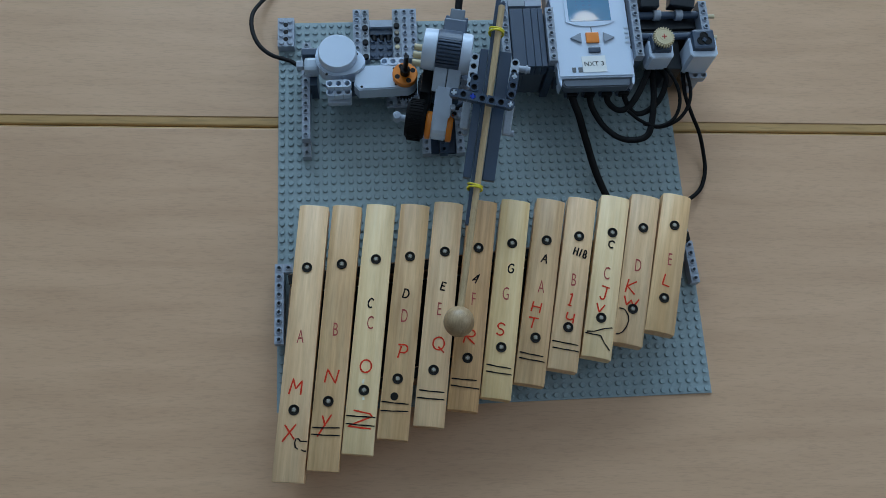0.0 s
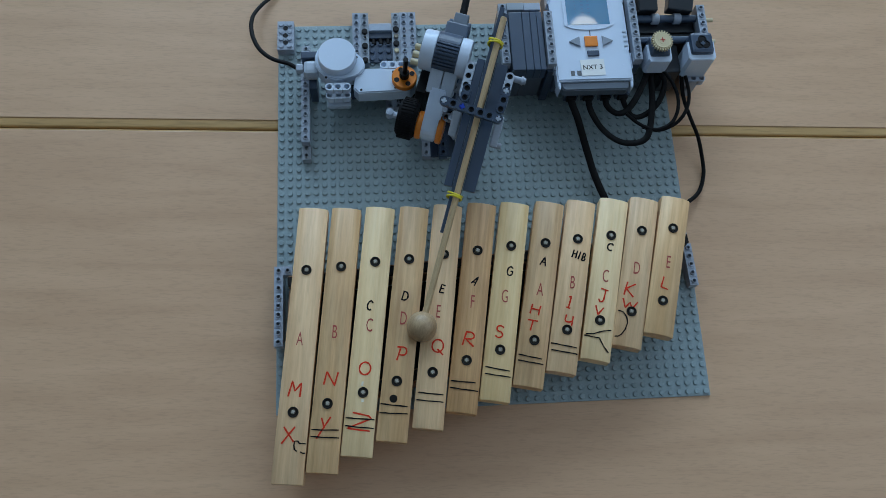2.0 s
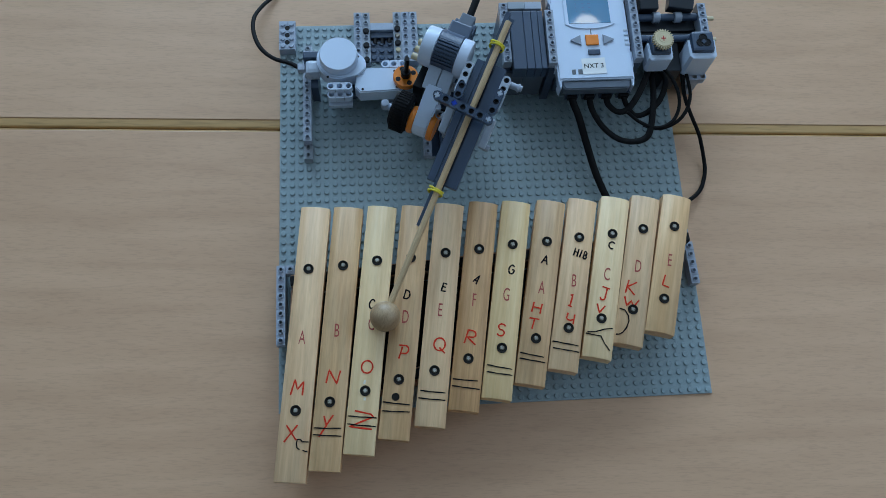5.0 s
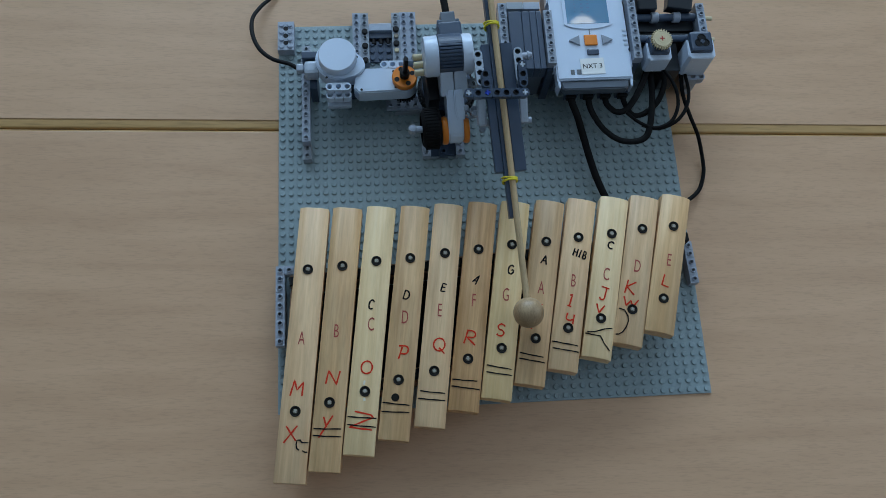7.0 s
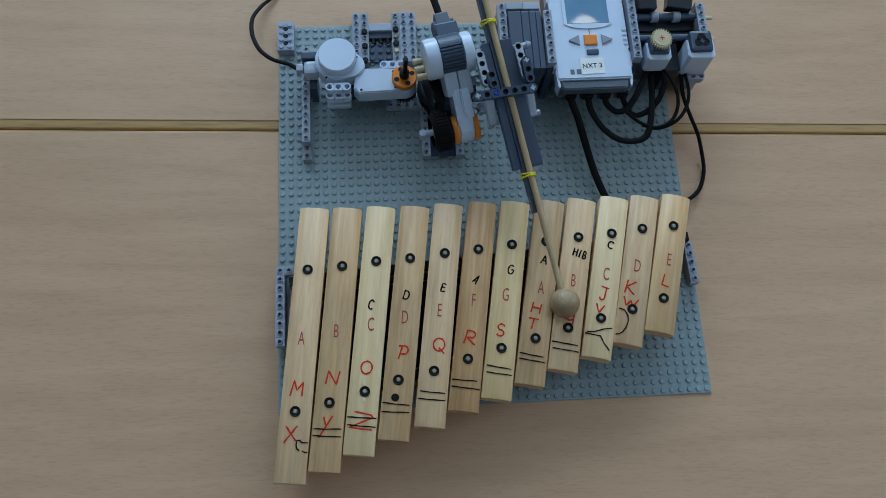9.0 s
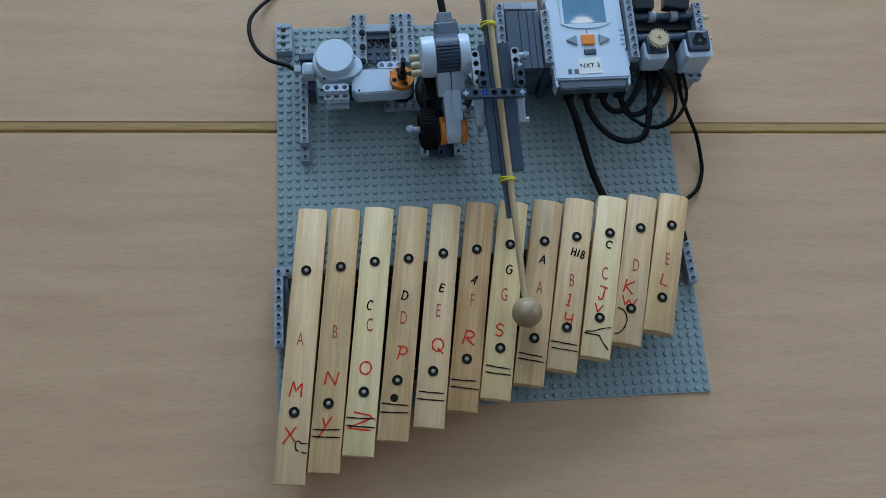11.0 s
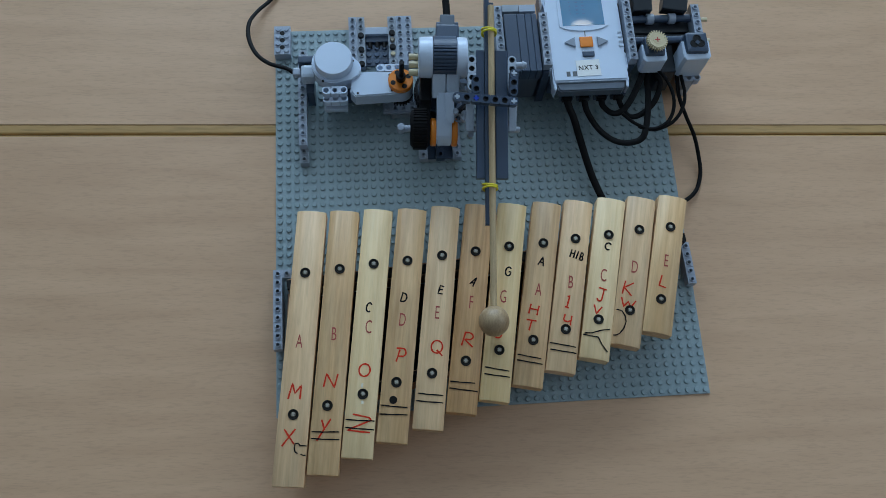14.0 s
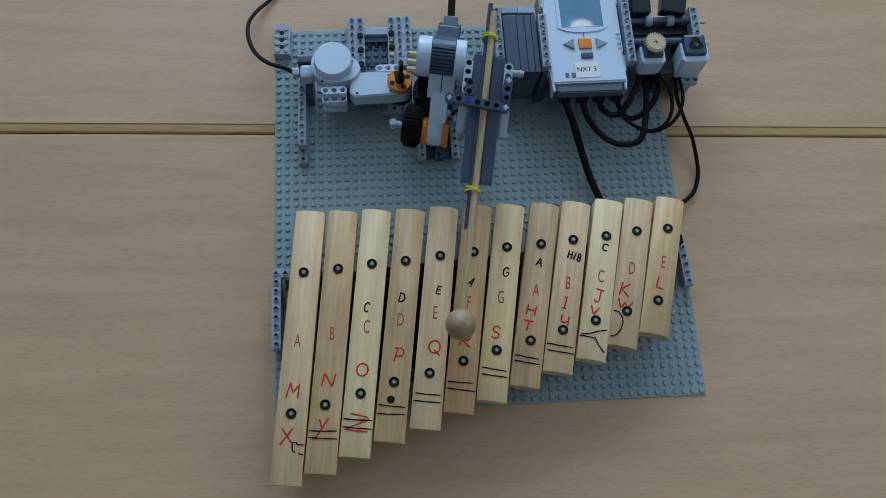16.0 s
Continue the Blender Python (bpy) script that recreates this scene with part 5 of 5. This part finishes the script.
    rod(bm, at_arm(0.0500, -0.0110, 0.0980).translation, at_arm(0.0695, -0.0110, 0.0980).translation, 0.0029, chamfer=0.0004)
    rod(bm, at_arm(0.0655, -0.0110, 0.0980).translation, at_arm(0.0672, -0.0110, 0.0980).translation, 0.0038)
    part("pivot_pin", bm, LGREY, ARM, "light grey pivot pin", smooth=True)


striking_arm()


# the mallet carrier tilts on the arm; along -y lies the stick, at z = 0
TILT = 11.5


def carrier_pose(dip=0.0):
    return at_arm(0.037, -0.0015 - 0.0011 * max(dip, 0.0), 0.1120, TILT + dip)


def mallet_carrier():
    bm = boxes((-0.0052, -0.0012, -0.155, 0.046, -0.0095, -0.0022), bevel=0.0004)
    box(bm, -0.0052, 0.0035, -0.120, 0.044, -0.0110, -0.0096, 0.0003)
    c = part("mallet_carrier", bm, DGREY, ARM, "dark grey long beam under the stick", carrier_pose())
    for x0, x1 in ((-0.0125, -0.0056), (0.0040, 0.0145)):
        part("side_plate", boxes((x0, x1, -0.1150, -0.0020, -0.0100, -0.0030), bevel=0.0005), DGREY, c, "dark grey smooth plate")
    bm = bmesh.new()
    rod(bm, (0.0002, 0.037, 0), (0.0006, -0.236, 0), 0.0028, 16, 0.0005)
    part("stick", bm, STICKWOOD, c, "pale round wooden stick", smooth=True)
    bm = bmesh.new()
    r = 0.0128
    lathe(bm, [(r * math.sin(k * math.pi / 20), -r * math.cos(k * math.pi / 20)) for k in range(21)], pose(0.0008, -0.236, 0, 70, 0, 20), 32)
    part("mallet_head", bm, BALLWOOD, c, "turned wooden ball", smooth=True)
    for y in (-0.1222, 0.0145):
        for k in range(3):
            bm = bmesh.new()
            pts = []
            for a in range(17):
                q = a * math.tau / 16
                pts.append((0.0062 * math.cos(q) - 0.0012, y + (k - 1) * 0.0016 + 0.0009 * math.sin(q + k * 2), 0.0078 * math.sin(q) - 0.0035))
            part("rubber_band", ribbon(pts, 0.0017, 0.0017, 8, 2, up=(0, 1, 0.01)), YELLOW, c, "yellow rubber band")
    # cross beam over the stick, with its upright and pins
    beam = part("cross_beam", liftarm(7), DGREY, c, "dark grey beam with seven holes", pose(-0.0300, -0.0485, 0.0095, 0, 0, -4))
    hole_pins(beam, 7)
    beam = part("end_beam", liftarm(3), DGREY, c, "short dark grey beam", pose(0.0176, -0.0436, 0.0096, 0, 0, 88))
    hole_pins(beam, 3)
    beam = part("end_beam", liftarm(2), DGREY, c, "short dark grey beam", pose(-0.0140, -0.0415, 0.0096, 0, 0, 90))
    hole_pins(beam, 2)
    for x, y, mat, lab in ((-0.0140, -0.0496, BLUE, "blue axle pin"), (0.0179, -0.0518, PALE, "grey axle pin"), (0.0182, -0.0276, PALE, "grey axle pin"), (-0.0300, -0.0485, PALE, "grey axle pin")):
        bm = bmesh.new()
        cross_pin(bm, pose(x, y, 0.0100), 0.0023, 0.0034)
        part("axle_pin", bm, mat, c, lab)
    for s in (-1, 1):
        x = -0.0165 if s < 0 else 0.0182
        side = Euler((0, radians(90), 0)).to_matrix().to_4x4()
        beam = part("side_beam", liftarm(4), PALE, c, "pale grey bent beam", pose(x, -0.0115, -0.0035, 0, 0, -90))
        hole_pins(beam, 4)
        part("side_beam_end", boxes((-0.0036, 0.0036, -0.024, 0.002, -0.0060, 0.0036), bevel=0.0014), PALE, c, "pale grey smooth beam end", pose(x + s * 0.001, -0.0480, -0.0060, 20, 0, 0))
        bm = bmesh.new()
        rod(bm, (x - 0.002, -0.0690, -0.0150), (x + 0.008, -0.0690, -0.0150), 0.0028, chamfer=0.0004)
        part("axle_pin", bm, LGREY, c, "light grey pin", smooth=True)
    return c


CARRIER = mallet_carrier()


# ---- how the arm turns and strikes ----
# each note: time of the strike, heading, sideways give while striking, time the arm sets off for the next note
NOTES = [(0.78, -10.6, -0.4, 1.12), (1.98, -17.7, 0.0, 2.83), (3.78, -25.6, -0.2, 4.60), (5.05, -25.6, -0.2, 5.42), (6.30, 3.7, -1.4, 7.0), (7.58, 3.7, -1.4, 7.90),
         (8.88, 13.6, -1.2, 9.6), (10.15, 13.6, -1.2, 10.50), (11.42, 3.7, -1.4, 12.26), (13.18, -3.0, -1.2, 14.0), (14.42, -3.0, -1.2, 14.83), (15.72, -9.9, -0.4, 16.5)]


def heading_rows():
    rows = [(0.0, NOTES[0][1])]
    for k, (t, a, give, go) in enumerate(NOTES):
        rows += [(t - 0.10, a), (t + 0.02, a + give), (t + 0.13, a + give), (t + 0.26, a)]
        if k + 1 < len(NOTES) and NOTES[k + 1][1] != a:
            b = NOTES[k + 1][1]
            over = 1.8 if abs(b - a) > 7.0 else 0.5
            s = 1 if b > a else -1
            rows += [(go, a), (go + 0.13, b + s * over), (go + 0.20, b + s * over * 0.8), (go + 0.36, b)]
    return [r for r in rows if r[0] <= 15.9] + [(16.0, -9.4)]


def dip_rows():
    rows = [(0.0, 0.0)]
    for t, a, give, go in NOTES:
        rows += [(t - 0.10, 0.0), (t + 0.02, 3.4), (t + 0.13, 3.4), (t + 0.24, -2.2), (t + 0.36, 0.0)]
    return [r for r in rows if r[0] <= 15.9] + [(16.0, -1.6)]


def motions():
    walk(ARM, [(t, pose(0.162, 0.2955, ARM_Z, 0, 0, a)) for t, a in heading_rows()])
    walk(CARRIER, [(t, carrier_pose(d)) for t, d in dip_rows()])


motions()
